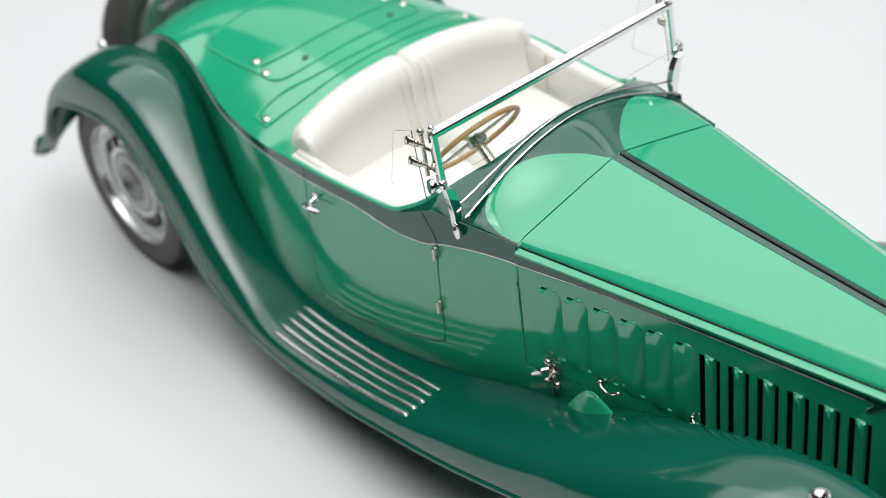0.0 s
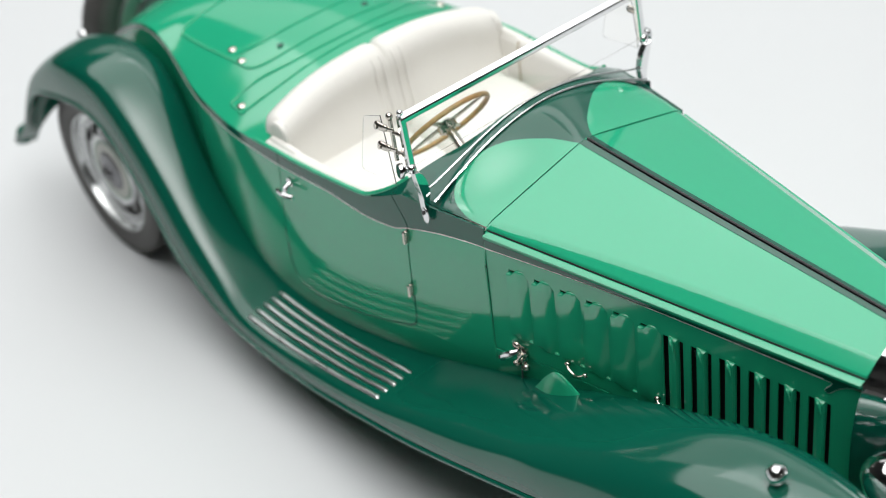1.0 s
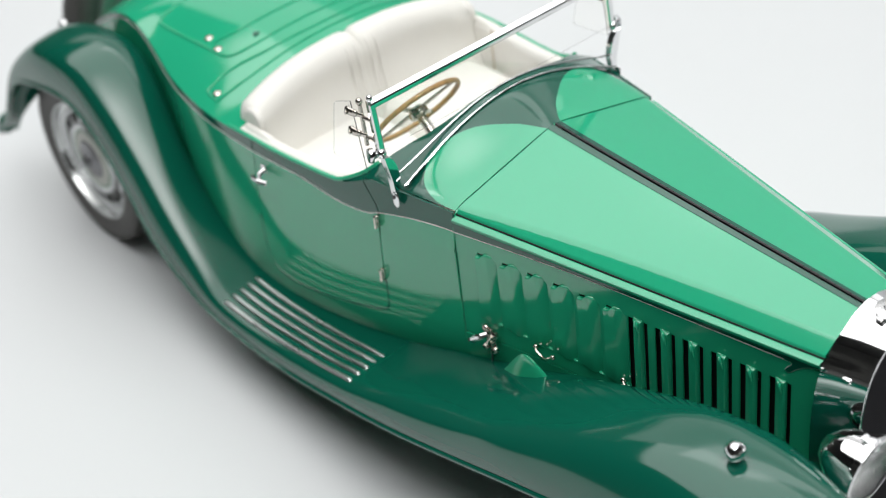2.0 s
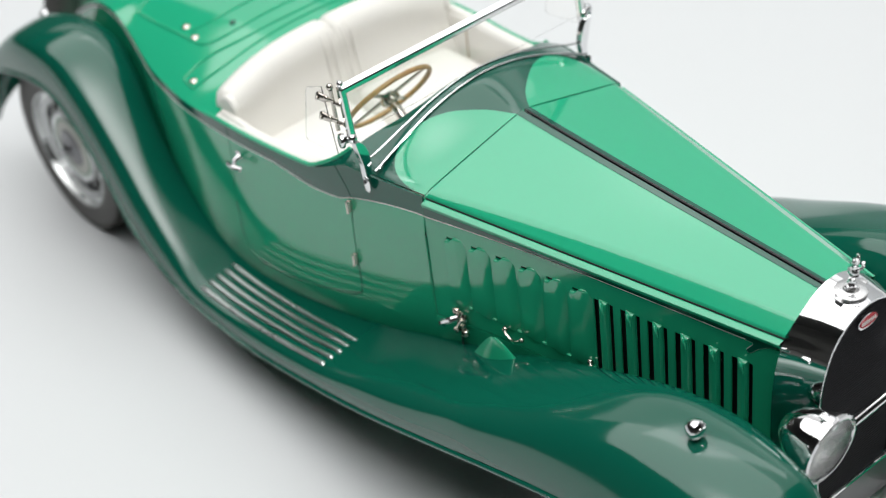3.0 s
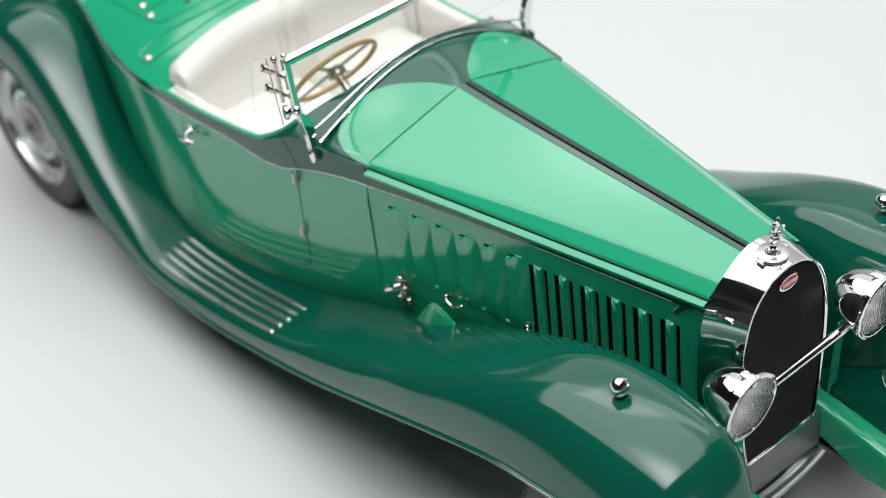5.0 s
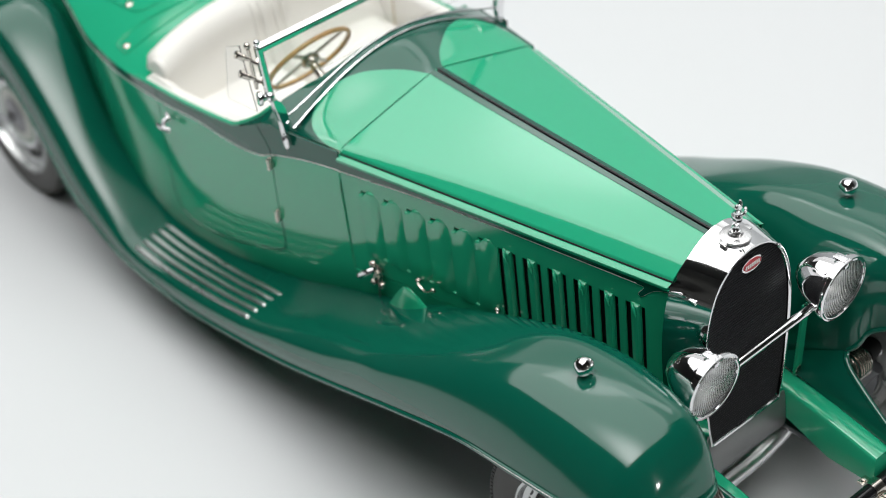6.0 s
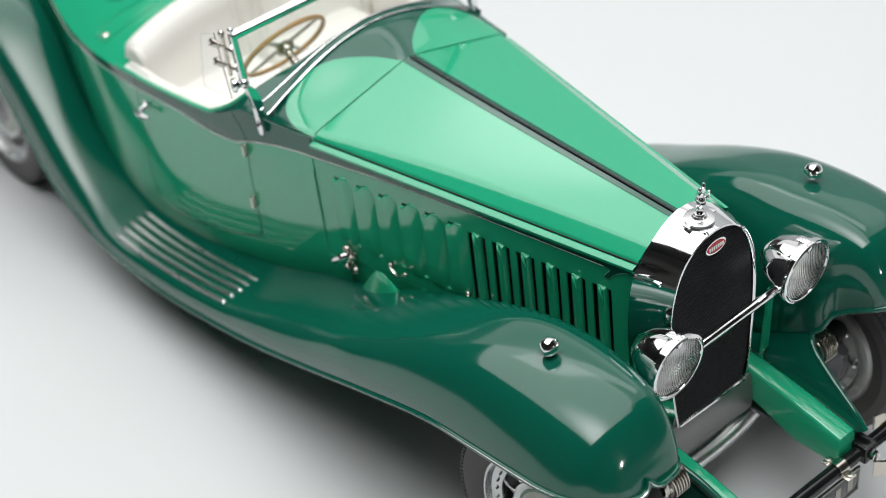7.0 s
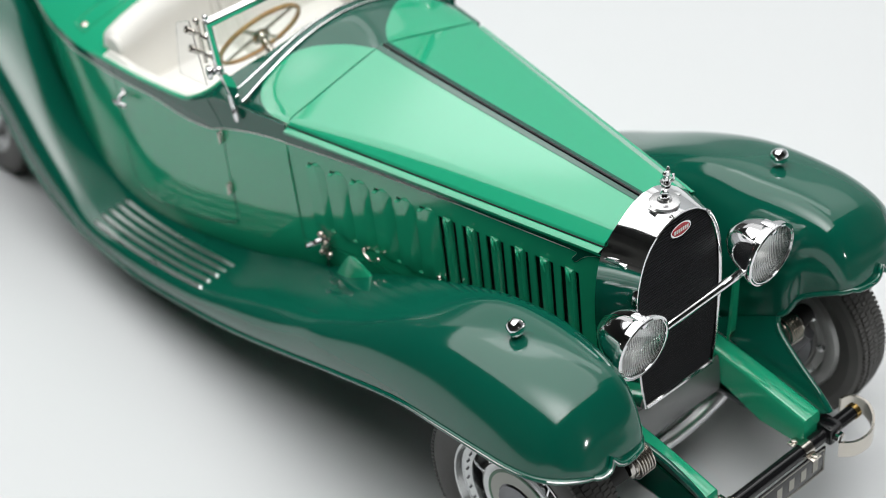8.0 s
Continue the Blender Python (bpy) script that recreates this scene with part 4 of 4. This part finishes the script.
for s in (-1, 1):
    prof = [(0.0, -0.16), (0.24, -0.16), (0.28, -0.1), (0.32, -0.08), (0.32, 0.0)]
    for k in range(6):
        prof += [(0.38, 0.01 + 0.075 * k), (0.40, 0.028 + 0.075 * k), (0.38, 0.045 + 0.075 * k), (0.33, 0.052 + 0.075 * k), (0.33, 0.075 + 0.075 * k)]
    prof += [(0.30, 0.48), (0.0, 0.50)]
    part("damper", lathe(prof, (0, -s, 0.05), (14.20, s * 2.78, 4.05) if s < 0 else (13.6, 3.1, 3.84), 28), SPRING, car, "ribbed nickel shock damper")
    part("damper_body", tube([(14.20, s * 2.98, 4.05), (14.1, s * 3.5, 3.95)] if s < 0 else [(13.6, 3.25, 3.84), (13.5, 3.7, 3.8)], 0.24, 16), BLACK_AND_SHADE, car, "black damper body")
    part("damper_arm", tube([(13.95, s * 3.3, 3.7), (13.6, s * 3.2, 3.1), (12.6, s * 3.25, 2.5)], 0.16, 10), STEEL, car)
    part("steering_knuckle", tube([(12.0, s * 3.2, 1.8), (12.05, s * 3.15, 2.6), (12.0, s * 3.2, 3.2)], 0.22, 10), STEEL, car)
    part("leaf_spring", block((12.6, s * 1.7 - 0.2, 2.35), (15.2, s * 1.7 + 0.2, 2.5), 0.03), STEEL, car)

# ---- wheels ----
DARK_STEEL = material("sooty_steel", (0.42, 0.42, 0.41), 0.38, 0.9, var=0.2, bump=0.1)
POLISHED = material("polished_rim", (0.62, 0.63, 0.63), 0.22, 1.0, var=0.05)
DISC = material("pale_grey_enamel", (0.52, 0.53, 0.48), 0.3, var=0.04)
STRIPE = material("dull_green_enamel", (0.12, 0.25, 0.16), 0.3)
def tyre():
    prof = [(1.80, -0.40), (1.95, -0.47), (2.2, -0.56), (2.42, -0.52), (2.53, -0.42), (2.57, -0.2), (2.58, 0), (2.57, 0.2), (2.53, 0.42), (2.42, 0.50), (2.2, 0.53), (1.95, 0.48), (1.80, 0.40)]
    bm = lathe(prof, (0, -1, 0), n=64)
    n = 128
    for k in range(n):
        a = 2 * math.pi * k / n
        for off, y0, y1 in ((0, -0.47, -0.33), (0.5, -0.29, -0.11), (0, -0.08, 0.08), (0.5, 0.11, 0.29), (0, 0.33, 0.46)):
            aa = a + off * 2 * math.pi / n
            da = 0.30 * 2 * math.pi / n
            r0 = 2.48 if abs(y0 + y1) > 0.6 else 2.54
            r1 = 2.56 if abs(y0 + y1) > 0.6 else 2.593
            vs = [bm.verts.new((r * math.cos(t), y, r * math.sin(t))) for r, t, y in
                  ((r0, aa - da, y0), (r0, aa + da, y0), (r0, aa + da, y1), (r0, aa - da, y1), (r1, aa - da, y0), (r1, aa + da, y0), (r1, aa + da, y1), (r1, aa - da, y1))]
            for f in ((4, 5, 6, 7), (0, 4, 7, 3), (1, 2, 6, 5), (0, 1, 5, 4), (3, 7, 6, 2)):
                bm.faces.new([vs[q] for q in f])
    return bm


def make_wheel():
    """A disc wheel, its outer face towards -y."""
    rim = part("wheel", lathe([(1.84, 0.28), (1.87, 0.41), (1.85, 0.46), (1.82, 0.475), (1.79, 0.46), (1.765, 0.38), (1.74, 0.31), (1.70, 0.295), (1.50, 0.285), (1.47, 0.265), (1.45, 0.20), (1.44, 0.0), (1.44, -0.40), (1.80, -0.40)], (0, -1, 0), n=64), POLISHED, car, "polished disc wheel with a bolted rim")
    part("tyre", tyre(), RUBBER, rim, "black treaded rubber tyre", angle=30)
    part("inner_ring", lathe([(1.13, 0.0), (1.13, 0.24), (1.11, 0.29), (1.06, 0.315), (1.01, 0.30), (0.94, 0.28)], (0, -1, 0), n=48), POLISHED, rim, "satin inner ring")
    part("disc", lathe([(0.95, 0.275), (0.86, 0.29), (0.5, 0.33), (0.32, 0.33), (0.0, 0.33)], (0, -1, 0), n=48), DISC, rim, "pale grey wheel disc")
    part("pinstripe_ring", lathe([(0.945, 0.285), (0.93, 0.30), (0.88, 0.30), (0.865, 0.285)], (0, -1, 0), n=48), STRIPE, rim, "dull green ring")
    part("hub_nut", lathe([(0.0, 0.60), (0.10, 0.59), (0.18, 0.52), (0.22, 0.42), (0.32, 0.40), (0.38, 0.37), (0.56, 0.36), (0.60, 0.32)], (0, -1, 0), n=18), STEEL, rim, "dark steel hub nut")
    for k in range(36):
        a = 2 * math.pi * (k + 0.5) / 36
        c = (1.57 * math.cos(a), -0.285, 1.57 * math.sin(a))
        part("bolt", lathe([(0.03, 0.0), (0.03, 0.05), (0.0, 0.065)], (0, -1, 0), c, 6), STEEL, rim)
    for k in range(24):
        a = 2 * math.pi * k / 24
        lean_to = a + (0.16 if k % 2 else -0.16)
        inner, outer = Vector((math.cos(a), 0, math.sin(a))), Vector((math.cos(lean_to), 0, math.sin(lean_to)))
        part("spoke", tube([inner * 1.10 + Vector((0, -0.14 - 0.06 * (k % 2), 0)), outer * 1.46 + Vector((0, -0.10, 0))], 0.035, 6), CHROME, rim)
    part("inner_face", lathe([(0.4, -0.50), (1.24, -0.50), (1.28, -0.42), (1.50, -0.42), (1.54, -0.52), (1.58, -0.54), (1.80, -0.52), (1.87, -0.43)], (0, -1, 0), n=48), DARK_STEEL, rim, "dark steel inner face of the wheel")
    for k in range(10):
        a = 2 * math.pi * k / 10
        part("inner_bolt", lathe([(0.10, 0.0), (0.10, 0.10), (0.06, 0.14), (0.0, 0.15)], (0, 1, 0), (1.39 * math.cos(a), 0.42, 1.39 * math.sin(a)), 8), ALU, rim)
    for a in (0.6, 2.7, 4.8):
        d, e = Vector((math.cos(a), 0, math.sin(a))), Vector((math.cos(a + 0.7), 0, math.sin(a + 0.7)))
        b = tube([d * 0.85 + Vector((0, 0.74, 0)), e * 0.55 + Vector((0, 0.80, 0)), e * 0.95 + Vector((0, 0.74, 0))], 0.07, 8)
        ball(d * 0.85 + Vector((0, 0.74, 0)), 0.12, bm=b, n=10)
        part("brake_lever", b, NICKEL, rim, "small nickel brake lever")
    part("brake_drum", lathe([(0.0, -0.1), (1.15, -0.1), (1.2, -0.2), (1.2, -0.6), (1.0, -0.66), (0.5, -0.7), (0.0, -0.7)], (0, -1, 0), n=40), STEEL, rim, "dark steel brake drum")
    return rim


one = make_wheel()
one.matrix_world = pose(0.1234, -0.0402, 0.0255, 0, 0, 4)
copy_thing(one, pose(-0.1195, -0.0400, 0.0255))
copy_thing(one, pose(0.1225, 0.0440, 0.0255, 0, 0, 188))
copy_thing(one, pose(-0.1195, 0.0400, 0.0255, 0, 0, 180))
copy_thing(one, pose(-0.1505, 0.0, 0.047, 0, -12, -90))

# ---- radiator ----
SHAPE = [(1.02, 3.70), (1.14, 4.4), (1.22, 5.3), (1.25, 6.2), (1.22, 6.9), (1.10, 7.5), (0.88, 7.98), (0.58, 8.28), (0.28, 8.41), (0.0, 8.45)]


def horseshoe(grow=0.0, n=40):
    c = curve([(y + grow * (1 if i < 7 else 0.6), z + grow * (i - 5) / 5 if i > 5 else z) for i, (y, z) in enumerate(SHAPE)], n)
    left = [(-p[0], p[1]) for p in c]
    return left + [(p[0], p[1]) for p in c[::-1]][1:]


def shell():
    rows = []
    for x, g, dz in ((13.03, 0.0, 0), (13.06, 0.03, 0), (13.05, 0.075, 0), (12.98, 0.09, 0), (12.7, 0.14, 0), (12.4, 0.20, 0), (12.13, 0.27, -0.04)):
        step = max(0.0, (13.0 - x) / 0.87) * 0.11
        rows.append([(x, y + math.copysign(step * min(max((7.90 - z) / 0.06, 0), 1), y), z + dz) for y, z in horseshoe(g, 80)])
    return grid(rows)


rad = part("radiator_shell", shell(), CHROME, car, "polished chrome horseshoe radiator shell", angle=60)
bm = grid([[(12.97, y * k, z) for k in steps(-1, 1, 2)] for y, z in horseshoe(0.0)[:41]])
GRILLE = material("black_honeycomb", (0.012, 0.012, 0.013), 0.5, 0.2, var=0.2)
GRILLE_RIB = material("dark_grille_metal", (0.034, 0.034, 0.038), 0.35, 0.3, var=0.2)
part("core", bm, GRILLE, rad, "black honeycomb radiator core")
bm = bmesh.new()
for k in range(66):
    z = 3.76 + 4.62 * k / 65
    half = np.interp(z, [p[1] for p in SHAPE], [p[0] for p in SHAPE]) - 0.01
    tube([(12.985, -half, z), (12.985, half, z)], 0.021, 6, bm=bm)
tagged(part("core_rib", bm, GRILLE_RIB, rad, "fine dark grille ribs"), kind="stuff")
part("bottom_bar", tube([(13.03, -1.04, 3.70), (13.03, 1.04, 3.70)], 0.05, 8), CHROME, rad)
oval = [(13.035 + 0.0, 0.30 * math.cos(a), 8.10 + 0.17 * math.sin(a)) for a in [2 * math.pi * k / 32 for k in range(32)]]
b = prism([(13.02, p[1], p[2]) for p in oval], (0.06, 0, 0.0))
badge = part("badge", b, CHROME, car, "oval enamel badge", angle=25)
b = prism([(13.07, p[1] * 0.86, 8.10 + (p[2] - 8.10) * 0.76) for p in oval], (0.022, 0, 0.0))
part("badge_field", b, RED, badge, "red enamel field", angle=25)
for k in range(7):
    y = -0.19 + 0.063 * k
    part("badge_bar", block((13.085, y - 0.02, 8.055), (13.097, y + 0.02, 8.145)), PALE, badge, smooth=False)
cap = part("filler_cap", lathe([(0.27, -0.12), (0.27, 0.0), (0.31, 0.02), (0.31, 0.06), (0.27, 0.08), (0.27, 0.12), (0.33, 0.14), (0.33, 0.19), (0.28, 0.21), (0.16, 0.22), (0.14, 0.27), (0.0, 0.28)], (0, 0, 1), (12.62, 0, 8.42), 32), ALU, car, "satin radiator cap with two ears")
for s in (-1, 1):
    part("cap_ear", block((12.53, s * 0.33 - 0.10, 8.56), (12.71, s * 0.33 + 0.10, 8.61), 0.025), ALU, cap)
m = bmesh.new()
tube(curve([(12.62, 0, 8.7), (12.62, 0, 8.85), (12.66, 0, 9.0), (12.64, 0, 9.12), (12.66, 0, 9.28), (12.72, 0, 9.36), (12.72, 0, 9.52)], 18), [0.13, .12, .09, .07, .07, .08, .10, .115, .12, .11, .09, .075, .08, .08, .07, .055, .045, .04, .02], 10, bm=m)
tube(curve([(12.55, 0.1, 8.8), (12.52, 0.12, 9.0), (12.58, 0.08, 9.15)], 6), 0.05, 8, bm=m)
tube(curve([(12.7, 0.05, 9.1), (12.8, 0.06, 9.2), (12.82, 0.05, 9.35)], 6), 0.03, 8, bm=m)
part("cap_ornament", m, CHROME, car, "small plain chrome ornament on the radiator cap")

for s in (-1, 1):
    part("shell_catch", block((12.55, s * 1.27 - 0.05, 7.58), (12.74, s * 1.27 + 0.05, 7.68), 0.03), CHROME, rad)

# ---- headlamps ----
LAMPS = {-1: Vector((13.85, -1.97, 6.57)), 1: Vector((13.85, 1.955, 6.73))}


def headlamp(s):
    ax = (1, 0.045, -0.065)
    c = LAMPS[s]
    body = part("headlamp", lathe([(0.0, -1.10), (0.12, -1.08), (0.32, -0.97), (0.50, -0.74), (0.62, -0.48), (0.69, -0.22), (0.72, -0.14)], ax, c, 40), CHROME, car, "big chrome headlamp")
    part("rim", lathe([(0.72, -0.15), (0.755, -0.13), (0.78, -0.06), (0.78, 0.0), (0.765, 0.045), (0.735, 0.05), (0.705, 0.02)], ax, c, 40), CHROME, body)
    part("reflector", lathe([(0.70, 0.0), (0.63, -0.15), (0.42, -0.35), (0.2, -0.46), (0.0, -0.5)], ax, c, 32), REFLECTOR, body, "satin silver reflector")
    part("bezel", lathe([(0.73, 0.045), (0.70, 0.062), (0.68, 0.058), (0.668, 0.035), (0.672, 0.025)], ax, c, 40), CHROME, body, "thin inner chrome bezel")
    part("lens_seat", lathe([(0.705, 0.015), (0.69, 0.0), (0.66, -0.02), (0.70, -0.05)], ax, c, 40), STEEL, body, "dark seat of the lamp glass")
    part("bulb", ball((c[0] - 0.32, c[1], c[2]), 0.07), REFLECTOR, body)
    turn = Vector((1, 0, 0)).rotation_difference(Vector(ax)).to_matrix()
    rows = []
    for y in steps(-0.705, 0.705, 216):
        h = math.sqrt(max(0.0, 0.71 ** 2 - y * y))
        dome = [(0.01 + 0.09 * (1 - (y * y + z * z) / 0.504), z) for z in steps(-h, h, 8)]
        flute = 0.008 * abs(math.sin(y * 54))
        rows.append([c + turn @ Vector((x + flute, y, z)) for x, z in dome] + [c + turn @ Vector((x - 0.03, y, z)) for x, z in dome[::-1]])
    part("lens", grid(rows, close_v=True), LENS_GLASS, body, "ribbed clear headlamp glass", angle=60).visible_shadow = False
    clip = block((c[0] - 0.24, c[1] - 0.11, c[2] + 0.72), (c[0] + 0.06, c[1] + 0.11, c[2] + 0.80), 0.045)
    block((c[0] - 0.01, c[1] - 0.10, c[2] + 0.56), (c[0] + 0.075, c[1] + 0.10, c[2] + 0.795), 0.038, bm=clip)
    lathe([(0.075, 0.0), (0.075, 0.03), (0.0, 0.045)], (1, 0, 0), (c[0] + 0.07, c[1], c[2] + 0.64), 12, bm=clip)
    part("clip", clip, CHROME, body)
    part("post", tube([(c[0] - 0.3, c[1], c[2] - 0.56), (c[0] - 0.3, c[1], c[2] - 0.92)], 0.09, 10), CHROME, body)
    part("ear", block((c[0] - 0.62, c[1] + s * 0.02 - 0.16, c[2] - 0.80), (c[0] - 0.38, c[1] + s * 0.02 + 0.16, c[2] - 0.74), 0.02), CHROME, body)


for s in (-1, 1):
    headlamp(s)
    part("lamp_bracket", prism([(12.76, s * 1.96 - 0.11, 3.66), (12.76, s * 1.96 + 0.11, 3.66), (12.9, s * 1.96 + 0.08, 5.75), (12.9, s * 1.96 - 0.08, 5.75)], (0.07, 0, 0)), LIGHT_GREEN, car, "slim green lamp bracket")
    part("bracket_bolt", lathe([(0.11, 0), (0.11, 0.06), (0.0, 0.10)], (1, 0, 0), (12.80, s * 1.96, 3.82), 10), NICKEL, car)
    part("bracket_arm", tube([(12.95, s * 1.96, 5.68), (13.2, s * 1.98, 5.92), (13.55, s * 1.97, LAMPS[s][2] - 0.5)], 0.09, 8), CHROME, car)
part("lamp_bar", tube([(13.56, -1.97, 6.22), (13.56, -1.5, 6.31), (13.56, 1.5, 6.41), (13.56, 1.955, 6.36)], [0.07, 0.10, 0.10, 0.07], 12), CHROME, car, "chrome bar between the headlamps")

# ---- front bumper tube, plate ----
bar = part("bumper", tube([(15.62, -2.85, 2.62), (15.62, 2.85, 2.62)], 0.17, 16), BLACK, car, "black enamelled bumper tube")
for s in (-1, 1):
    part("end_cap", tube([(15.62, s * 2.84, 2.62), (15.62, s * 2.98, 2.62)], 0.185, 16), BRASS, bar, "brass end cap")
    part("mount", block((15.3, s * 2.05 - 0.2, 2.4), (15.85, s * 2.05 + 0.2, 2.88), 0.05), BLACK, bar)
    part("nut", lathe([(0.14, 0), (0.14, 0.14), (0.0, 0.17)], (1, 0, 0), (15.84, s * 2.05, 2.62), 6), CHROME, bar)
    blade = []
    for p in curve([(16.0, s * 1.95, 2.25), (16.25, s * 2.25, 2.25), (16.28, s * 2.75, 2.25), (16.0, s * 3.2, 2.25), (15.6, s * 3.45, 2.25), (15.2, s * 3.38, 2.25), (15.08, s * 3.1, 2.25)], 22):
        blade.append([(p[0], p[1], z) for z in (2.12, 2.17, 2.5, 2.55)])
    part("blade", grid(blade), NICKEL, bar, "curved polished bumper blade", thick=0.06, axis=(s * 2.6, 2.25))
    for y in (1.22,):
        cl = tube([(15.62, s * y - 0.14, 2.62), (15.62, s * y + 0.14, 2.62)], 0.20, 16)
        block((15.25, s * y - 0.14, 2.62), (15.45, s * y + 0.14, 2.66), 0.01, bm=cl)
        block((15.78, s * y - 0.14, 2.56), (16.0, s * y + 0.14, 2.60), 0.01, bm=cl)
        for x, z in ((15.33, 2.66), (15.92, 2.60)):
            lathe([(0.07, 0), (0.07, 0.04), (0, 0.06)], (0, 0, 1), (x, s * y, z), 10, bm=cl)
        part("clamp", cl, NICKEL, bar, "nickel pipe clamp")
plate = part("number_plate", block((15.78, -1.9, 1.75), (15.83, 1.72, 2.5), 0.015), BLACK, car, "black number plate with pale bars")
for lo, hi in (((15.83, -1.86, 1.78), (15.836, 1.68, 1.80)), ((15.83, -1.86, 2.44), (15.836, 1.68, 2.46)), ((15.83, 1.66, 1.78), (15.836, 1.68, 2.46)), ((15.83, -1.86, 1.78), (15.836, -1.84, 2.46))):
    part("plate_border", block(lo, hi), PLATE_PAINT, plate, smooth=False)
for k in range(8):
    y = -1.62 + 0.40 * k + (0.12 if k > 3 else 0)
    part("plate_bar", block((15.83, y, 1.96), (15.837, y + 0.17, 2.28)), PLATE_PAINT, plate, smooth=False)

# ---- small fittings on the near and far bonnet sides ----
for s in (-1, 1):
    y, dz = side_y(4.1, 4.7), -0.30
    b = block((3.98, s * (y + 0.03) - 0.03, 4.55 + dz), (4.26, s * (y + 0.03) + 0.03, 5.16 + dz), 0.02)
    for x, z, r in ((4.0, 5.14, 0.10), (4.27, 5.08, 0.11), (3.96, 4.58, 0.09), (4.25, 4.62, 0.10), (4.12, 4.86, 0.10)):
        lathe([(r, 0), (r, 0.07), (r * 0.7, 0.11), (0.0, 0.13)], (0, s, 0), (x, s * (y + 0.04), z + dz), 12, bm=b)
    tube([(4.27, s * (y + 0.14), 5.08 + dz), (4.16, s * (y + 0.18), 4.85 + dz), (4.25, s * (y + 0.14), 4.62 + dz)], 0.05, 8, bm=b)
    lt = part("bonnet_latch", b, NICKEL, car, "nickel bonnet latch")
    part("lever", tube(curve([(4.14, s * (y + 0.16), 5.08 + dz), (3.98, s * (y + 0.28), 4.98 + dz), (3.80, s * (y + 0.32), 4.84 + dz), (3.74, s * (y + 0.32), 4.78 + dz)], 9), [.06, .07, .075, .08, .08, .075, .07, .085, .10, .06], 8), CHROME, lt, "small chrome lever")
    part("chain", tube([(4.1, s * (y + 0.05), 4.6 + dz), (4.12, s * (y + 0.08), 4.2 + dz)], 0.025, 6), STEEL, lt)
    for x, z in ((5.34, 4.86), (7.6, 5.0)):
        y2 = side_y(x, z)
        b = tube(curve([(x, s * (y2 + 0.06), z + 0.05), (x + 0.12, s * (y2 + 0.13), z + 0.02), (x + 0.24, s * (y2 + 0.12), z - 0.05), (x + 0.42, s * (y2 + 0.13), z - 0.02), (x + 0.54, s * (y2 + 0.06), z + 0.05)], 14), 0.032, 8)
        ball((x, s * (y2 + 0.05), z + 0.05), 0.07, bm=b)
        ball((x + 0.54, s * (y2 + 0.05), z + 0.05), 0.065, bm=b)
        part("grab_handle", b, NICKEL, car, "small bent nickel handle")
    tip, foot_ring = Vector((5.62, s * 3.24, 5.18)), curve([(4.0, s * 3.15, 3.05), (5.2, s * 3.5, 3.4), (6.45, s * 3.3, 3.9), (7.1, s * 2.85, 3.8), (5.6, s * 2.4, 3.2), (4.0, s * 3.15, 3.05)], 40)[:-1]
    b = grid([[tip + Vector(((p[0] - tip.x) * r, (p[1] - tip.y) * r, (p[2] - tip.z) * (math.sqrt(r * r + 0.02) - 0.1414) / 0.8686)) for p in foot_ring] for r in [0.001] + steps(0.04, 1.0, 14)], close_v=True)
    part("rail_cover", b, LIGHT_GREEN, car, "green pressed cover beside the bonnet", angle=70)
    part("sill_rail", grid([[(x, s * (side_y(x, BOTTOM(x)) - 0.12 * (BOTTOM(x) - z)), z) for z in steps(BOTTOM(x) - 0.035, 3.1, 4)] for x in steps(3.34, 12.1, 8)]), LIGHT_GREEN, car, thick=0.03)

# tail lamp
part("tail_lamp", ball((-15.3, -2.62, 4.95), 0.2), CHROME, car, "small chrome tail lamp")
part("tail_lamp_stalk", tube([(-15.3, -2.62, 4.9), (-14.9, -2.7, 4.2)], 0.06, 8), CHROME, car)
